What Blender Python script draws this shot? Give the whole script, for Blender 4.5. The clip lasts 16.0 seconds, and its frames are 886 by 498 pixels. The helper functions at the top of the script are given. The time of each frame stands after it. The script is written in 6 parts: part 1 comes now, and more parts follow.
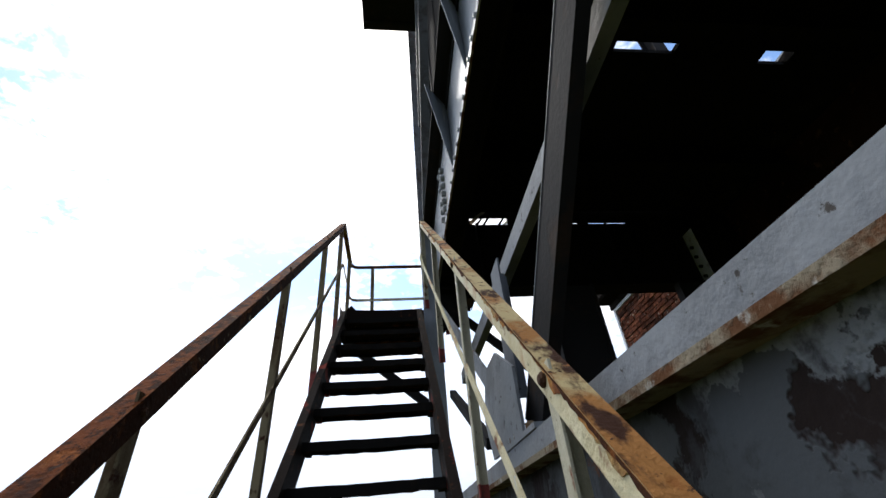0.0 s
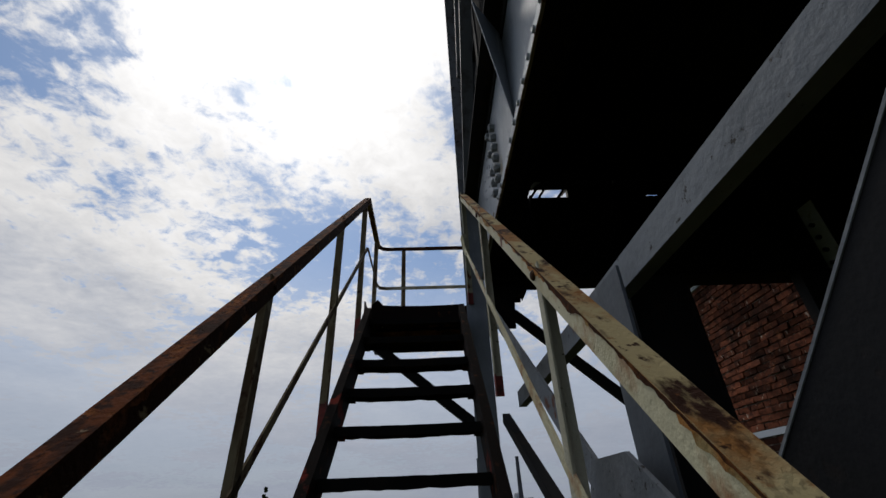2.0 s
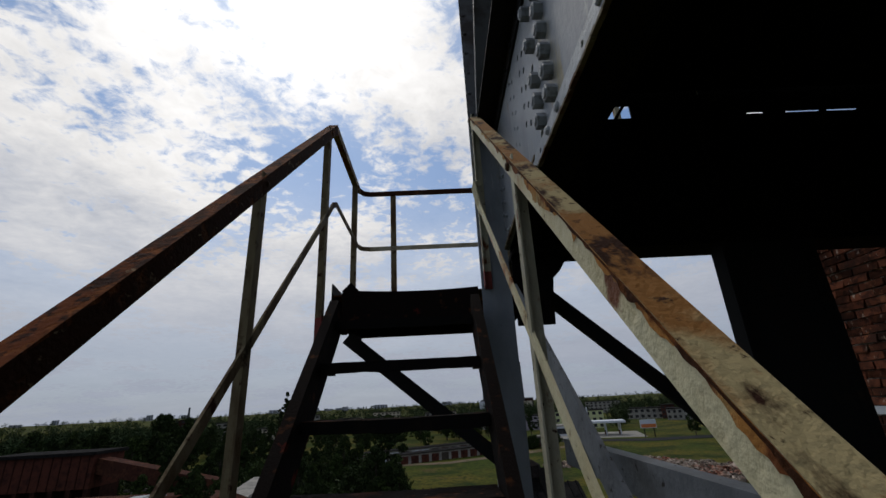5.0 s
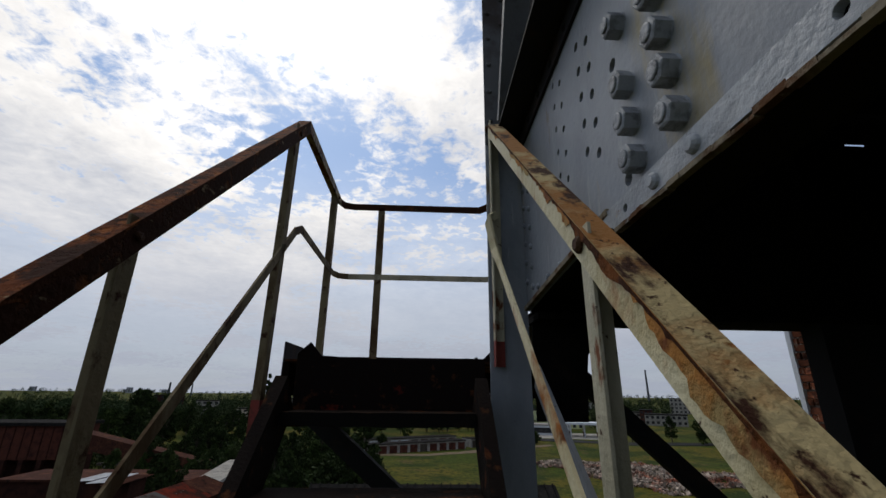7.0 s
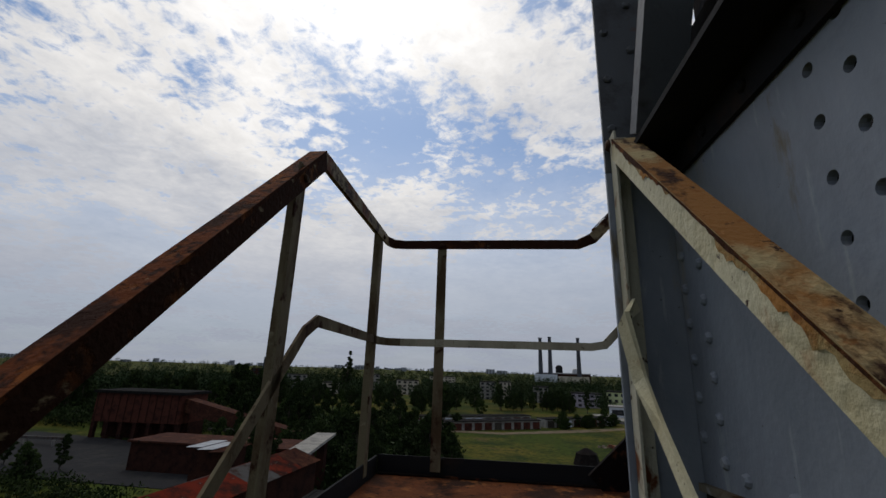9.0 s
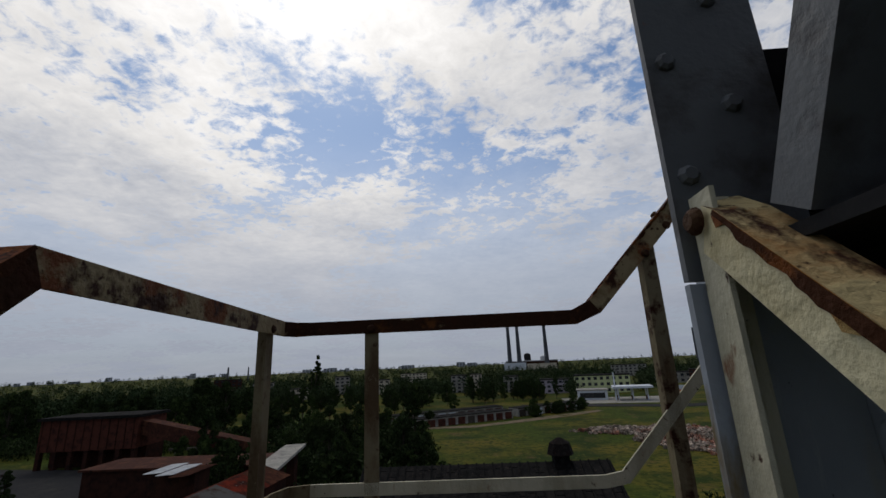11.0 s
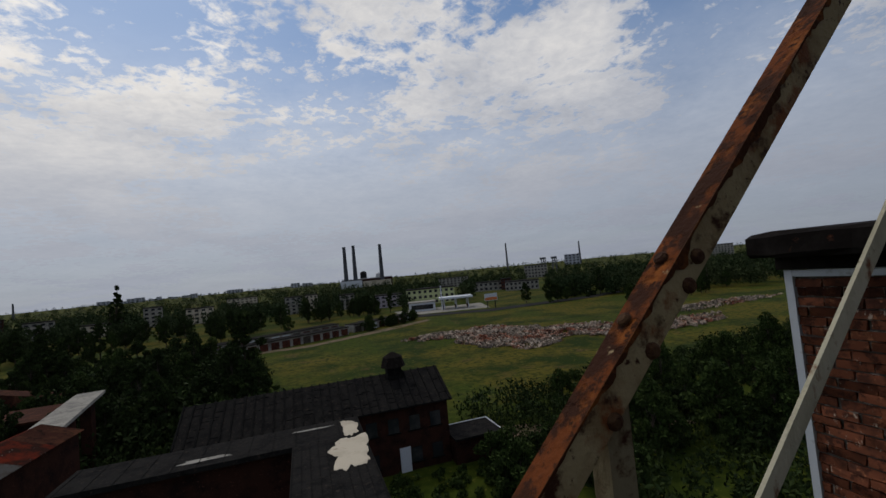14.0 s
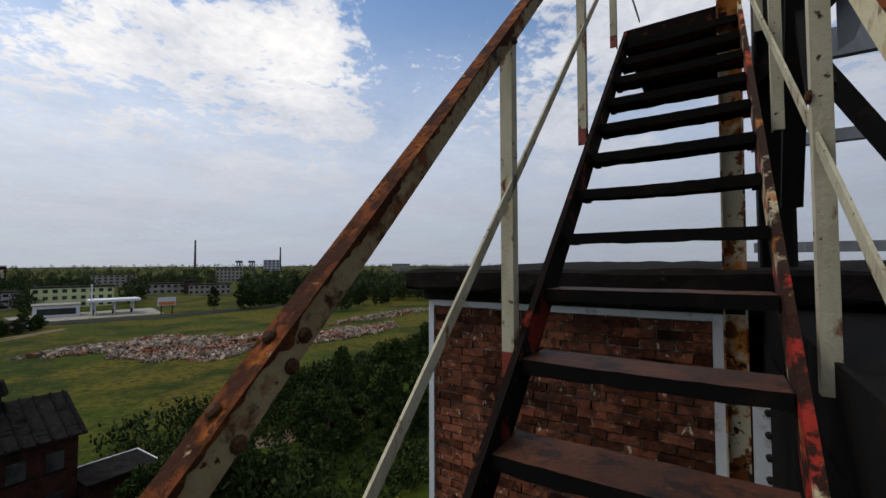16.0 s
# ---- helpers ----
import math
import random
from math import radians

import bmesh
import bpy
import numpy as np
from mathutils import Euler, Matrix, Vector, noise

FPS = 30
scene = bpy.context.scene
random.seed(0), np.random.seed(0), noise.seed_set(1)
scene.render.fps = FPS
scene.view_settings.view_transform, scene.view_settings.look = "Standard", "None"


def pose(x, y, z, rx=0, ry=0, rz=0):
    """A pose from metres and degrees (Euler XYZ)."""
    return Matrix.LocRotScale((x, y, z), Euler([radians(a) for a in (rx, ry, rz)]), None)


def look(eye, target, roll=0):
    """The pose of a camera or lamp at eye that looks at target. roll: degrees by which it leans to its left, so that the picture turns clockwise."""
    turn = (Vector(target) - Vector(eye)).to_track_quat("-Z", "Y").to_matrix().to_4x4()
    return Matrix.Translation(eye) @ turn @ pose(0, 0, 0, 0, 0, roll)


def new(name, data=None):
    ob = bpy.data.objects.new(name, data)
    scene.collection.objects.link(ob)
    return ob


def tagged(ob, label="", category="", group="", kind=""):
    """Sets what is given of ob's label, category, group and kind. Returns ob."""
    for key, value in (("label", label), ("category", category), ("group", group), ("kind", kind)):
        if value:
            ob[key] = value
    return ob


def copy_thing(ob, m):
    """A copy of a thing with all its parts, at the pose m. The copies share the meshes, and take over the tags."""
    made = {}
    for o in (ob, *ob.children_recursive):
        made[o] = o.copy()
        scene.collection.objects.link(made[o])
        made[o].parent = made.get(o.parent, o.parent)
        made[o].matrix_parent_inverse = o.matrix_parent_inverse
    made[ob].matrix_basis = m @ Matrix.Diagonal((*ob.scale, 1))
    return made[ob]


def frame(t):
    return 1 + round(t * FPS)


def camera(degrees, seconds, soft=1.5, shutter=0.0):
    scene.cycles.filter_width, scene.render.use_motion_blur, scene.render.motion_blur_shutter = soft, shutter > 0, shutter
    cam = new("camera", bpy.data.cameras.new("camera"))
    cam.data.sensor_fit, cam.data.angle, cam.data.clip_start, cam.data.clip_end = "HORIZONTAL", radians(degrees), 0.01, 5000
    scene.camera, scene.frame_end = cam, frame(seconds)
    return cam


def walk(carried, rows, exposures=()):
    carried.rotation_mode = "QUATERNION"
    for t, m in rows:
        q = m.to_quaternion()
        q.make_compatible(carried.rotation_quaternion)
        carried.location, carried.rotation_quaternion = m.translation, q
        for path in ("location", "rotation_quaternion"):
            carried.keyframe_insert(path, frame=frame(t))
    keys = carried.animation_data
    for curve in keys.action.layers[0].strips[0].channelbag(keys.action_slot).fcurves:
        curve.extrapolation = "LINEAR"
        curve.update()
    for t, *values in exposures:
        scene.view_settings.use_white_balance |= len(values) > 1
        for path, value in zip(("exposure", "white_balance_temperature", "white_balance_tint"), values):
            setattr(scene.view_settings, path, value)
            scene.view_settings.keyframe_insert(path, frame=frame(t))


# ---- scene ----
cam = camera(92.3, 16.0)
PATH = [
    (0, (0.546, -4.804, -2.032), (0.773, -3.173, -0.898), -5.4),
    (0.5, (0.547, -4.629, -1.921), (0.703, -2.986, -0.791), -6.2),
    (1, (0.571, -4.424, -1.74), (0.606, -2.765, -0.623), -4.8),
    (1.5, (0.557, -4.301, -1.614), (0.515, -2.662, -0.468), -3.1),
    (2, (0.524, -4.11, -1.44), (0.597, -2.395, -0.414), -2.6),
    (2.5, (0.52, -3.935, -1.308), (0.521, -2.202, -0.31), -0.1),
    (3, (0.549, -3.774, -1.15), (0.487, -2.037, -0.161), -1.2),
    (3.5, (0.563, -3.683, -1.013), (0.659, -1.906, -0.1), -4.6),
    (4, (0.593, -3.531, -0.9), (0.66, -1.707, -0.081), -3.7),
    (4.2, (0.568, -3.444, -0.82), (0.612, -1.604, -0.039), -3.3),
    (6.3, (0.615, -2.826, -0.387), (0.7, -0.928, 0.236), -1.4),
    (6.5, (0.585, -2.764, -0.311), (0.702, -0.866, 0.308), -0.5),
    (7, (0.57, -2.635, -0.151), (0.643, -0.744, 0.494), 0.7),
    (7.5, (0.572, -2.491, -0.004), (0.502, -0.605, 0.66), 1.1),
    (8, (0.535, -2.331, 0.128), (0.508, -0.443, 0.789), 0.7),
    (8.5, (0.493, -2.2, 0.281), (0.417, -0.305, 0.915), 1.4),
    (9, (0.526, -2.022, 0.43), (0.277, -0.114, 0.976), 1.9),
    (9.5, (0.563, -1.887, 0.491), (0.317, 0.022, 1.035), -1.0),
    (9.7, (0.557, -1.848, 0.542), (0.407, 0.074, 1.075), -2.0),
    (11.8, (0.567, -1.167, 1.106), (0.488, 0.763, 1.624), -2.6),
    (12, (0.542, -1.137, 1.153), (0.431, 0.801, 1.637), -2.8),
    (12.5, (0.552, -0.959, 1.236), (0.39, 0.994, 1.635), -3.3),
    (13, (0.571, -0.756, 1.326), (0.664, 1.228, 1.556), -4.6),
    (13.5, (0.631, -0.636, 1.387), (0.966, 1.33, 1.543), -4.6),
    (14, (0.745, -0.54, 1.474), (1.383, 1.353, 1.577), -5.4),
    (14.5, (0.788, -0.46, 1.498), (1.655, 1.343, 1.522), -4.2),
    (15, (0.763, -0.589, 1.606), (2.148, 0.85, 1.72), -2.9),
    (15.5, (0.829, -0.625, 1.636), (2.479, 0.501, 1.726), -1.6),
    (16, (0.892, -0.585, 1.577), (2.572, 0.497, 1.649), -0.2),
]
walk(cam, [(t, look(eye, target, roll)) for t, eye, target, roll in PATH],
     exposures=[(0, 1.25, 6500, 10), (0.5, 0.9, 6500, 10), (1.0, 0.2, 6500, 10), (1.5, -0.14, 6500, 10), (2.0, -0.26, 6500, 10), (3, -0.33, 6500, 10), (4, -0.30, 6500, 10), (6.5, 0.1, 6650, 10), (7.5, 0.05, 6650, 10), (9, -0.15, 6600, 10), (12, -0.22, 6600, 10), (13, -0.25, 6650, 10), (14.5, -0.1, 6800, 10), (15, 0.1, 6850, 10), (16, 0.42, 6850, 10)])

# ---- world and sun ----
SUN_AZ, SUN_EL = radians(22), radians(57)      # azimuth to the left of +y
SUN_DIR = Vector((-math.sin(SUN_AZ) * math.cos(SUN_EL), math.cos(SUN_AZ) * math.cos(SUN_EL), math.sin(SUN_EL)))


def nodes_of(tree):
    tree.nodes.clear()
    return tree.nodes, tree.links


def build_world():
    w = bpy.data.worlds.new("sky")
    scene.world = w
    w.use_nodes = True
    N, L = nodes_of(w.node_tree)
    out = N.new("ShaderNodeOutputWorld")
    bg = N.new("ShaderNodeBackground")
    bg.inputs[1].default_value = 1.0
    sky = N.new("ShaderNodeTexSky")
    sky.sky_type = "NISHITA"
    sky.sun_disc = False
    sky.sun_elevation = SUN_EL
    sky.sun_rotation = -SUN_AZ
    blue = N.new("ShaderNodeMix")
    blue.data_type = "RGBA"
    blue.blend_type = "MULTIPLY"
    blue.inputs[0].default_value = 1.0
    blue.inputs[7].default_value = (0.080, 0.096, 0.110, 1)
    L.new(sky.outputs[0], blue.inputs[6])
    # direction, flattened to a cloud layer
    tc = N.new("ShaderNodeTexCoord")
    sep = N.new("ShaderNodeSeparateXYZ")
    L.new(tc.outputs["Generated"], sep.inputs[0])

    def m(op, a, b=None, clamp=False):
        n = N.new("ShaderNodeMath")
        n.operation = op
        n.use_clamp = clamp
        for i, v in enumerate((a, b)):
            if v is None:
                continue
            if isinstance(v, (int, float)):
                n.inputs[i].default_value = v
            else:
                L.new(v, n.inputs[i])
        return n.outputs[0]
    z = m("ADD", m("MAXIMUM", sep.outputs[2], 0.0), 0.13)
    comb = N.new("ShaderNodeCombineXYZ")
    L.new(m("DIVIDE", sep.outputs[0], z), comb.inputs[0])
    L.new(m("DIVIDE", sep.outputs[1], z), comb.inputs[1])

    def cloud(scale, detail, rough, dist, off):
        mp = N.new("ShaderNodeMapping")
        mp.inputs[1].default_value = off
        L.new(comb.outputs[0], mp.inputs[0])
        n = N.new("ShaderNodeTexNoise")
        n.inputs["Scale"].default_value = scale
        n.inputs["Detail"].default_value = detail
        n.inputs["Roughness"].default_value = rough
        n.inputs["Distortion"].default_value = dist
        L.new(mp.outputs[0], n.inputs[0])
        return n.outputs[0]
    big = cloud(0.75, 3, 0.5, 0.2, (3.1, 1.7, 0))
    mid = cloud(3.4, 6, 0.62, 0.3, (5, 1, 4))
    small = cloud(17.0, 8, 0.62, 0.35, (0, 0, 2))
    dens = m("ADD", m("ADD", m("MULTIPLY", big, 1.0), m("MULTIPLY", mid, 0.62)), m("MULTIPLY", small, 0.60))

    def smooth(v, lo, hi):
        n = N.new("ShaderNodeMapRange")
        n.interpolation_type = "SMOOTHSTEP"
        n.inputs[1].default_value, n.inputs[2].default_value = lo, hi
        L.new(v, n.inputs[0])
        return n.outputs[0]
    # larger gaps of blue in the cloud layer
    for way, wide_, deep in (((0.75, 0.48, 0.45), 16, 0.23), ((-0.24, 0.82, 0.51), 8, 0.10), ((0.10, 0.66, 0.75), 9, 0.09), ((-0.59, 0.40, 0.70), 11, 0.16)):
        gap = N.new("ShaderNodeVectorMath")
        gap.operation = "DOT_PRODUCT"
        L.new(tc.outputs["Generated"], gap.inputs[0])
        gap.inputs[1].default_value = Vector(way).normalized()
        dens = m("SUBTRACT", dens, m("MULTIPLY", smooth(gap.outputs["Value"], math.cos(radians(wide_)), 1.0), deep))
    cover = smooth(dens, 0.96, 1.15)
    # a veil thickens towards the horizon
    veil = m("MULTIPLY", smooth(m("SUBTRACT", 1.0, sep.outputs[2]), 0.45, 0.86), 0.9)
    fac = m("MAXIMUM", cover, veil)
    # light scattered forward through the cloud near the sun
    dot = N.new("ShaderNodeVectorMath")
    dot.operation = "DOT_PRODUCT"
    L.new(tc.outputs["Generated"], dot.inputs[0])
    dot.inputs[1].default_value = SUN_DIR
    glow = m("POWER", m("MAXIMUM", dot.outputs["Value"], 0.0), 9.0)
    wide = m("MULTIPLY", m("ADD", dot.outputs["Value"], 1.0), 0.5)
    body = m("ADD", m("ADD", 0.28, m("MULTIPLY", wide, 0.46)), m("MULTIPLY", glow, 0.72))
    relief = m("SUBTRACT", m("ADD", 0.78, mid), m("MULTIPLY", small, 0.85))
    soft = cloud(1.5, 4, 0.5, 0.6, (1, 4, 0))
    shape = m("SUBTRACT", m("ADD", m("MULTIPLY", relief, 0.45), m("ADD", 0.30, m("MULTIPLY", soft, 0.65))), 1.05)
    calm = m("SUBTRACT", 1.0, m("MULTIPLY", smooth(m("SUBTRACT", 1.0, sep.outputs[2]), 0.55, 0.9), 0.75))
    body = m("MULTIPLY", body, m("ADD", 1.05, m("MULTIPLY", shape, calm)))
    low = smooth(m("SUBTRACT", 1.0, sep.outputs[2]), 0.62, 1.0)
    body = m("MULTIPLY", body, m("SUBTRACT", 1.0, m("MULTIPLY", low, 0.26)))
    tint = N.new("ShaderNodeMix")
    tint.data_type = "RGBA"
    L.new(smooth(body, 0.36, 0.95), tint.inputs[0])
    tint.inputs[6].default_value = (0.71, 0.80, 1.0, 1)
    tint.inputs[7].default_value = (1.0, 0.99, 0.985, 1)
    white = N.new("ShaderNodeMix")
    white.data_type = "RGBA"
    white.blend_type = "MULTIPLY"
    white.inputs[0].default_value = 1.0
    L.new(tint.outputs[2], white.inputs[6])
    cb = N.new("ShaderNodeCombineColor")
    for i in range(3):
        L.new(body, cb.inputs[i])
    L.new(cb.outputs[0], white.inputs[7])
    mix = N.new("ShaderNodeMix")
    mix.data_type = "RGBA"
    L.new(fac, mix.inputs[0])
    L.new(blue.outputs[2], mix.inputs[6])
    L.new(white.outputs[2], mix.inputs[7])
    L.new(mix.outputs[2], bg.inputs[0])
    L.new(bg.outputs[0], out.inputs[0])


build_world()
sun = new("sun", bpy.data.lights.new("sun", "SUN"))
sun.data.energy, sun.data.angle, sun.data.color = 0.5, radians(6.0), (1.0, 0.95, 0.88)
sun.matrix_world = look(SUN_DIR * 50, (0, 0, 0))


# ---- materials ----
def material(name, base, rough=0.7, metal=0.0, layers=(), bump=0.0, bump_scale=60.0, island=0.0, objvar=0.0, spec=0.4):
    """layers: (colour, noise scale, low, high, detail, stretch) mixed one over the other by noise in object space."""
    mt = bpy.data.materials.new(name)
    mt.use_nodes = True
    N, L = nodes_of(mt.node_tree)
    out = N.new("ShaderNodeOutputMaterial")
    bs = N.new("ShaderNodeBsdfPrincipled")
    L.new(bs.outputs[0], out.inputs[0])
    bs.inputs["Roughness"].default_value = rough
    bs.inputs["Metallic"].default_value = metal
    bs.inputs["Specular IOR Level"].default_value = spec
    tc = N.new("ShaderNodeTexCoord")
    geo = N.new("ShaderNodeNewGeometry")
    pos = geo.outputs["Position"]
    col = None
    rgb = N.new("ShaderNodeRGB")
    rgb.outputs[0].default_value = (*base, 1)
    col = rgb.outputs[0]
    hgt = None
    for colour, scale, lo, hi, detail, stretch in layers:
        mp = N.new("ShaderNodeMapping")
        mp.inputs[3].default_value = stretch
        L.new(pos, mp.inputs[0])
        no = N.new("ShaderNodeTexNoise")
        no.inputs["Scale"].default_value = scale
        no.inputs["Detail"].default_value = detail
        no.inputs["Roughness"].default_value = 0.62
        L.new(mp.outputs[0], no.inputs[0])
        mr = N.new("ShaderNodeMapRange")
        mr.inputs[1].default_value, mr.inputs[2].default_value = lo, hi
        L.new(no.outputs[0], mr.inputs[0])
        mx = N.new("ShaderNodeMix")
        mx.data_type = "RGBA"
        L.new(mr.outputs[0], mx.inputs[0])
        L.new(col, mx.inputs[6])
        mx.inputs[7].default_value = (*colour, 1)
        col = mx.outputs[2]
        hgt = mr.outputs[0] if hgt is None else hgt
    if objvar or island:
        src = N.new("ShaderNodeObjectInfo").outputs["Random"] if objvar else geo.outputs["Random Per Island"]
        amt = objvar or island
        mr = N.new("ShaderNodeMapRange")
        mr.inputs[3].default_value, mr.inputs[4].default_value = 1 - amt, 1 + amt
        L.new(src, mr.inputs[0])
        hs = N.new("ShaderNodeHueSaturation")
        L.new(mr.outputs[0], hs.inputs["Value"])
        L.new(col, hs.inputs["Color"])
        col = hs.outputs[0]
    L.new(col, bs.inputs["Base Color"])
    if bump:
        no = N.new("ShaderNodeTexNoise")
        no.inputs["Scale"].default_value = bump_scale
        no.inputs["Detail"].default_value = 5
        L.new(pos, no.inputs[0])
        h = no.outputs[0]
        if hgt is not None:
            ad = N.new("ShaderNodeMath")
            ad.operation = "MULTIPLY_ADD"
            ad.inputs[1].default_value = -0.8
            L.new(hgt, ad.inputs[0])
            L.new(h, ad.inputs[2])
            h = ad.outputs[0]
        bp = N.new("ShaderNodeBump")
        bp.inputs["Strength"].default_value = bump
        bp.inputs["Distance"].default_value = 0.004 if bump_scale > 20 else 0.05
        L.new(h, bp.inputs["Height"])
        L.new(bp.outputs[0], bs.inputs["Normal"])
    return mt


U = (1, 1, 1)
RUST, DARKRUST, ORANGE = (0.16, 0.055, 0.02), (0.045, 0.018, 0.01), (0.33, 0.12, 0.03)
M_RAIL = material("cream_paint_rusting", (0.62, 0.56, 0.36), 0.6, 0, [
    ((0.50, 0.42, 0.23), 5, 0.45, 0.65, 7, U), (ORANGE, 4.2, 0.57, 0.66, 8, (1, 1, 0.6)), (RUST, 6.5, 0.60, 0.66, 8, U), ((0.48, 0.50, 0.50), 6, 0.66, 0.67, 6, (1, 1, 0.5)), (DARKRUST, 40, 0.65, 0.70, 6, U)], 0.9, 60, spec=0.2)
M_RAILTOP = material("rusty_rail_face", (0.155, 0.044, 0.013), 0.85, 0, [
    ((0.27, 0.085, 0.020), 16, 0.52, 0.62, 9, U), (DARKRUST, 10, 0.48, 0.58, 9, U), (DARKRUST, 45, 0.50, 0.60, 8, U), ((0.34, 0.25, 0.14), 15, 0.67, 0.71, 8, U)], 1.0, 80, spec=0.08)
M_POST = material("cream_paint", (0.50, 0.465, 0.34), 0.65, 0, [
    ((0.36, 0.33, 0.23), 8, 0.44, 0.62, 8, (1, 1, 0.3)), (RUST, 11, 0.60, 0.66, 9, (1, 1, 0.5)), (DARKRUST, 32, 0.63, 0.68, 7, U)], 0.7, 80, spec=0.15)
M_TREAD = material("rusted_tread_steel", (0.014, 0.0085, 0.006), 0.9, 0, [
    ((0.11, 0.038, 0.014), 5, 0.54, 0.66, 9, U), ((0.008, 0.006, 0.005), 14, 0.48, 0.58, 9, U), ((0.16, 0.06, 0.022), 32, 0.62, 0.70, 8, U), ((0.45, 0.4, 0.36), 22, 0.70, 0.73, 7, U)], 1.0, 70, spec=0.05)
M_STRINGER = material("stringer_steel_red_primer", (0.010, 0.007, 0.006), 0.85, 0, [
    ((0.17, 0.022, 0.014), 4, 0.59, 0.64, 8, U), ((0.08, 0.03, 0.012), 16, 0.58, 0.68, 7, U)], 0.8, 100, spec=0.05)
M_GREY = material("grey_paint_steel", (0.285, 0.31, 0.34), 0.5, 0, [
    ((0.20, 0.22, 0.245), 2.6, 0.42, 0.62, 8, (1, 1, 0.5)), ((0.41, 0.42, 0.42), 14, 0.60, 0.70, 7, (1, 1, 0.15)), ((0.33, 0.27, 0.13), 3.1, 0.60, 0.70, 8, (1, 1, 0.25)), ((0.17, 0.13, 0.07), 5, 0.66, 0.72, 9, (1, 1, 0.3)), (DARKRUST, 38, 0.68, 0.73, 6, U)], 0.5, 45, spec=0.25)
# near-black steel; on the strut it includes the tower's shade
M_DARK = material("dark_steel", (0.018, 0.018, 0.019), 0.8, 0, [
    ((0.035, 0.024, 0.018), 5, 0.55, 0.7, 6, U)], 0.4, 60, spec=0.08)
# near-black that holds the shade under the tower as well as dark timber
M_SHADEBLACK = material("shade_black", (0.008, 0.0075, 0.007), 0.95, 0, [((0.016, 0.012, 0.009), 8, 0.55, 0.7, 6, U)], 0.3, 40, spec=0.08)
M_BRICK = material("red_brick", (0.165, 0.056, 0.030), 0.95, 0, [
    ((0.045, 0.022, 0.016), 3.0, 0.48, 0.64, 8, U), ((0.060, 0.024, 0.016), 15, 0.50, 0.60, 8, U), ((0.30, 0.12, 0.06), 11, 0.60, 0.68, 8, U), ((0.40, 0.32, 0.25), 19, 0.62, 0.67, 8, (1, 1, 0.5))], 1.0, 45, objvar=0.65, spec=0.05)
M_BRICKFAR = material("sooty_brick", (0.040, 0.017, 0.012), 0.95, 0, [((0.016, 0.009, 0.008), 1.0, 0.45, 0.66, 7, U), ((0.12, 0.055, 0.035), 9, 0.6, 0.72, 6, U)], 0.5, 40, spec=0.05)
M_RED = material("red_primer", (0.22, 0.03, 0.02), 0.6, 0, [(DARKRUST, 20, 0.5, 0.66, 6, U)], 0.4, 90)
M_BOLT = material("rusty_bolt", (0.075, 0.038, 0.018), 0.8, 0.1, [(DARKRUST, 40, 0.46, 0.58, 6, U)], 0.6, 150, spec=0.15)
M_BOLTGREY = material("grey_painted_bolt", (0.27, 0.29, 0.31), 0.5, 0, [((0.15, 0.16, 0.17), 25, 0.48, 0.62, 6, U), (RUST, 30, 0.66, 0.72, 5, U)], 0.5, 110, spec=0.25)
# worn rusting cream, toned down for the rail's side turned from the sun
M_RAILDARK = material("cream_paint_worn_shaded", (0.30, 0.235, 0.13), 0.65, 0, [
    ((0.20, 0.14, 0.07), 6, 0.45, 0.6, 8, U), (RUST, 8, 0.52, 0.60, 9, U), (DARKRUST, 13, 0.54, 0.62, 9, U), (DARKRUST, 50, 0.59, 0.66, 6, U)], 0.9, 70, spec=0.1)
# rust, darkened further for inner rail faces that stand against the light
M_RAILBROWN = material("brown_rusted_rail_shaded", (0.040, 0.018, 0.010), 0.85, 0, [
    ((0.13, 0.048, 0.015), 9, 0.54, 0.62, 9, U), ((0.24, 0.18, 0.10), 12, 0.61, 0.66, 9, (1, 1, 2)), (DARKRUST, 22, 0.50, 0.60, 8, U)], 1.0, 80, spec=0.06)
M_RAILRUST = material("cream_paint_heavy_rust", (0.42, 0.40, 0.33), 0.65, 0, [
    (ORANGE, 6, 0.47, 0.55, 8, (1, 1, 0.5)), (DARKRUST, 14, 0.54, 0.64, 7, U)], 0.8, 60)
M_PALEGREY = material("pale_grey_thick_paint", (0.36, 0.385, 0.41), 0.45, 0, [((0.26, 0.28, 0.30), 5, 0.48, 0.62, 7, U), ((0.38, 0.24, 0.09), 6, 0.63, 0.68, 8, U), (RUST, 22, 0.66, 0.70, 7, U)], 0.6, 70, spec=0.3)
M_STRINGRED = material("stringer_red_primer_and_cream", (0.035, 0.018, 0.012), 0.75, 0, [((0.30, 0.026, 0.018), 3.2, 0.53, 0.57, 8, U), ((0.46, 0.40, 0.27), 2.6, 0.56, 0.59, 9, U), ((0.36, 0.14, 0.04), 5, 0.57, 0.61, 8, U), ((0.03, 0.012, 0.008), 11, 0.53, 0.58, 8, U)], 0.9, 90, spec=0.12)
M_TREADBROWN = material("brown_rusted_tread", (0.050, 0.019, 0.011), 0.6, 0, [((0.10, 0.034, 0.014), 3, 0.48, 0.64, 9, U), ((0.016, 0.009, 0.007), 9, 0.50, 0.60, 9, U), ((0.15, 0.055, 0.02), 30, 0.62, 0.70, 8, U)], 0.9, 70, spec=0.22)
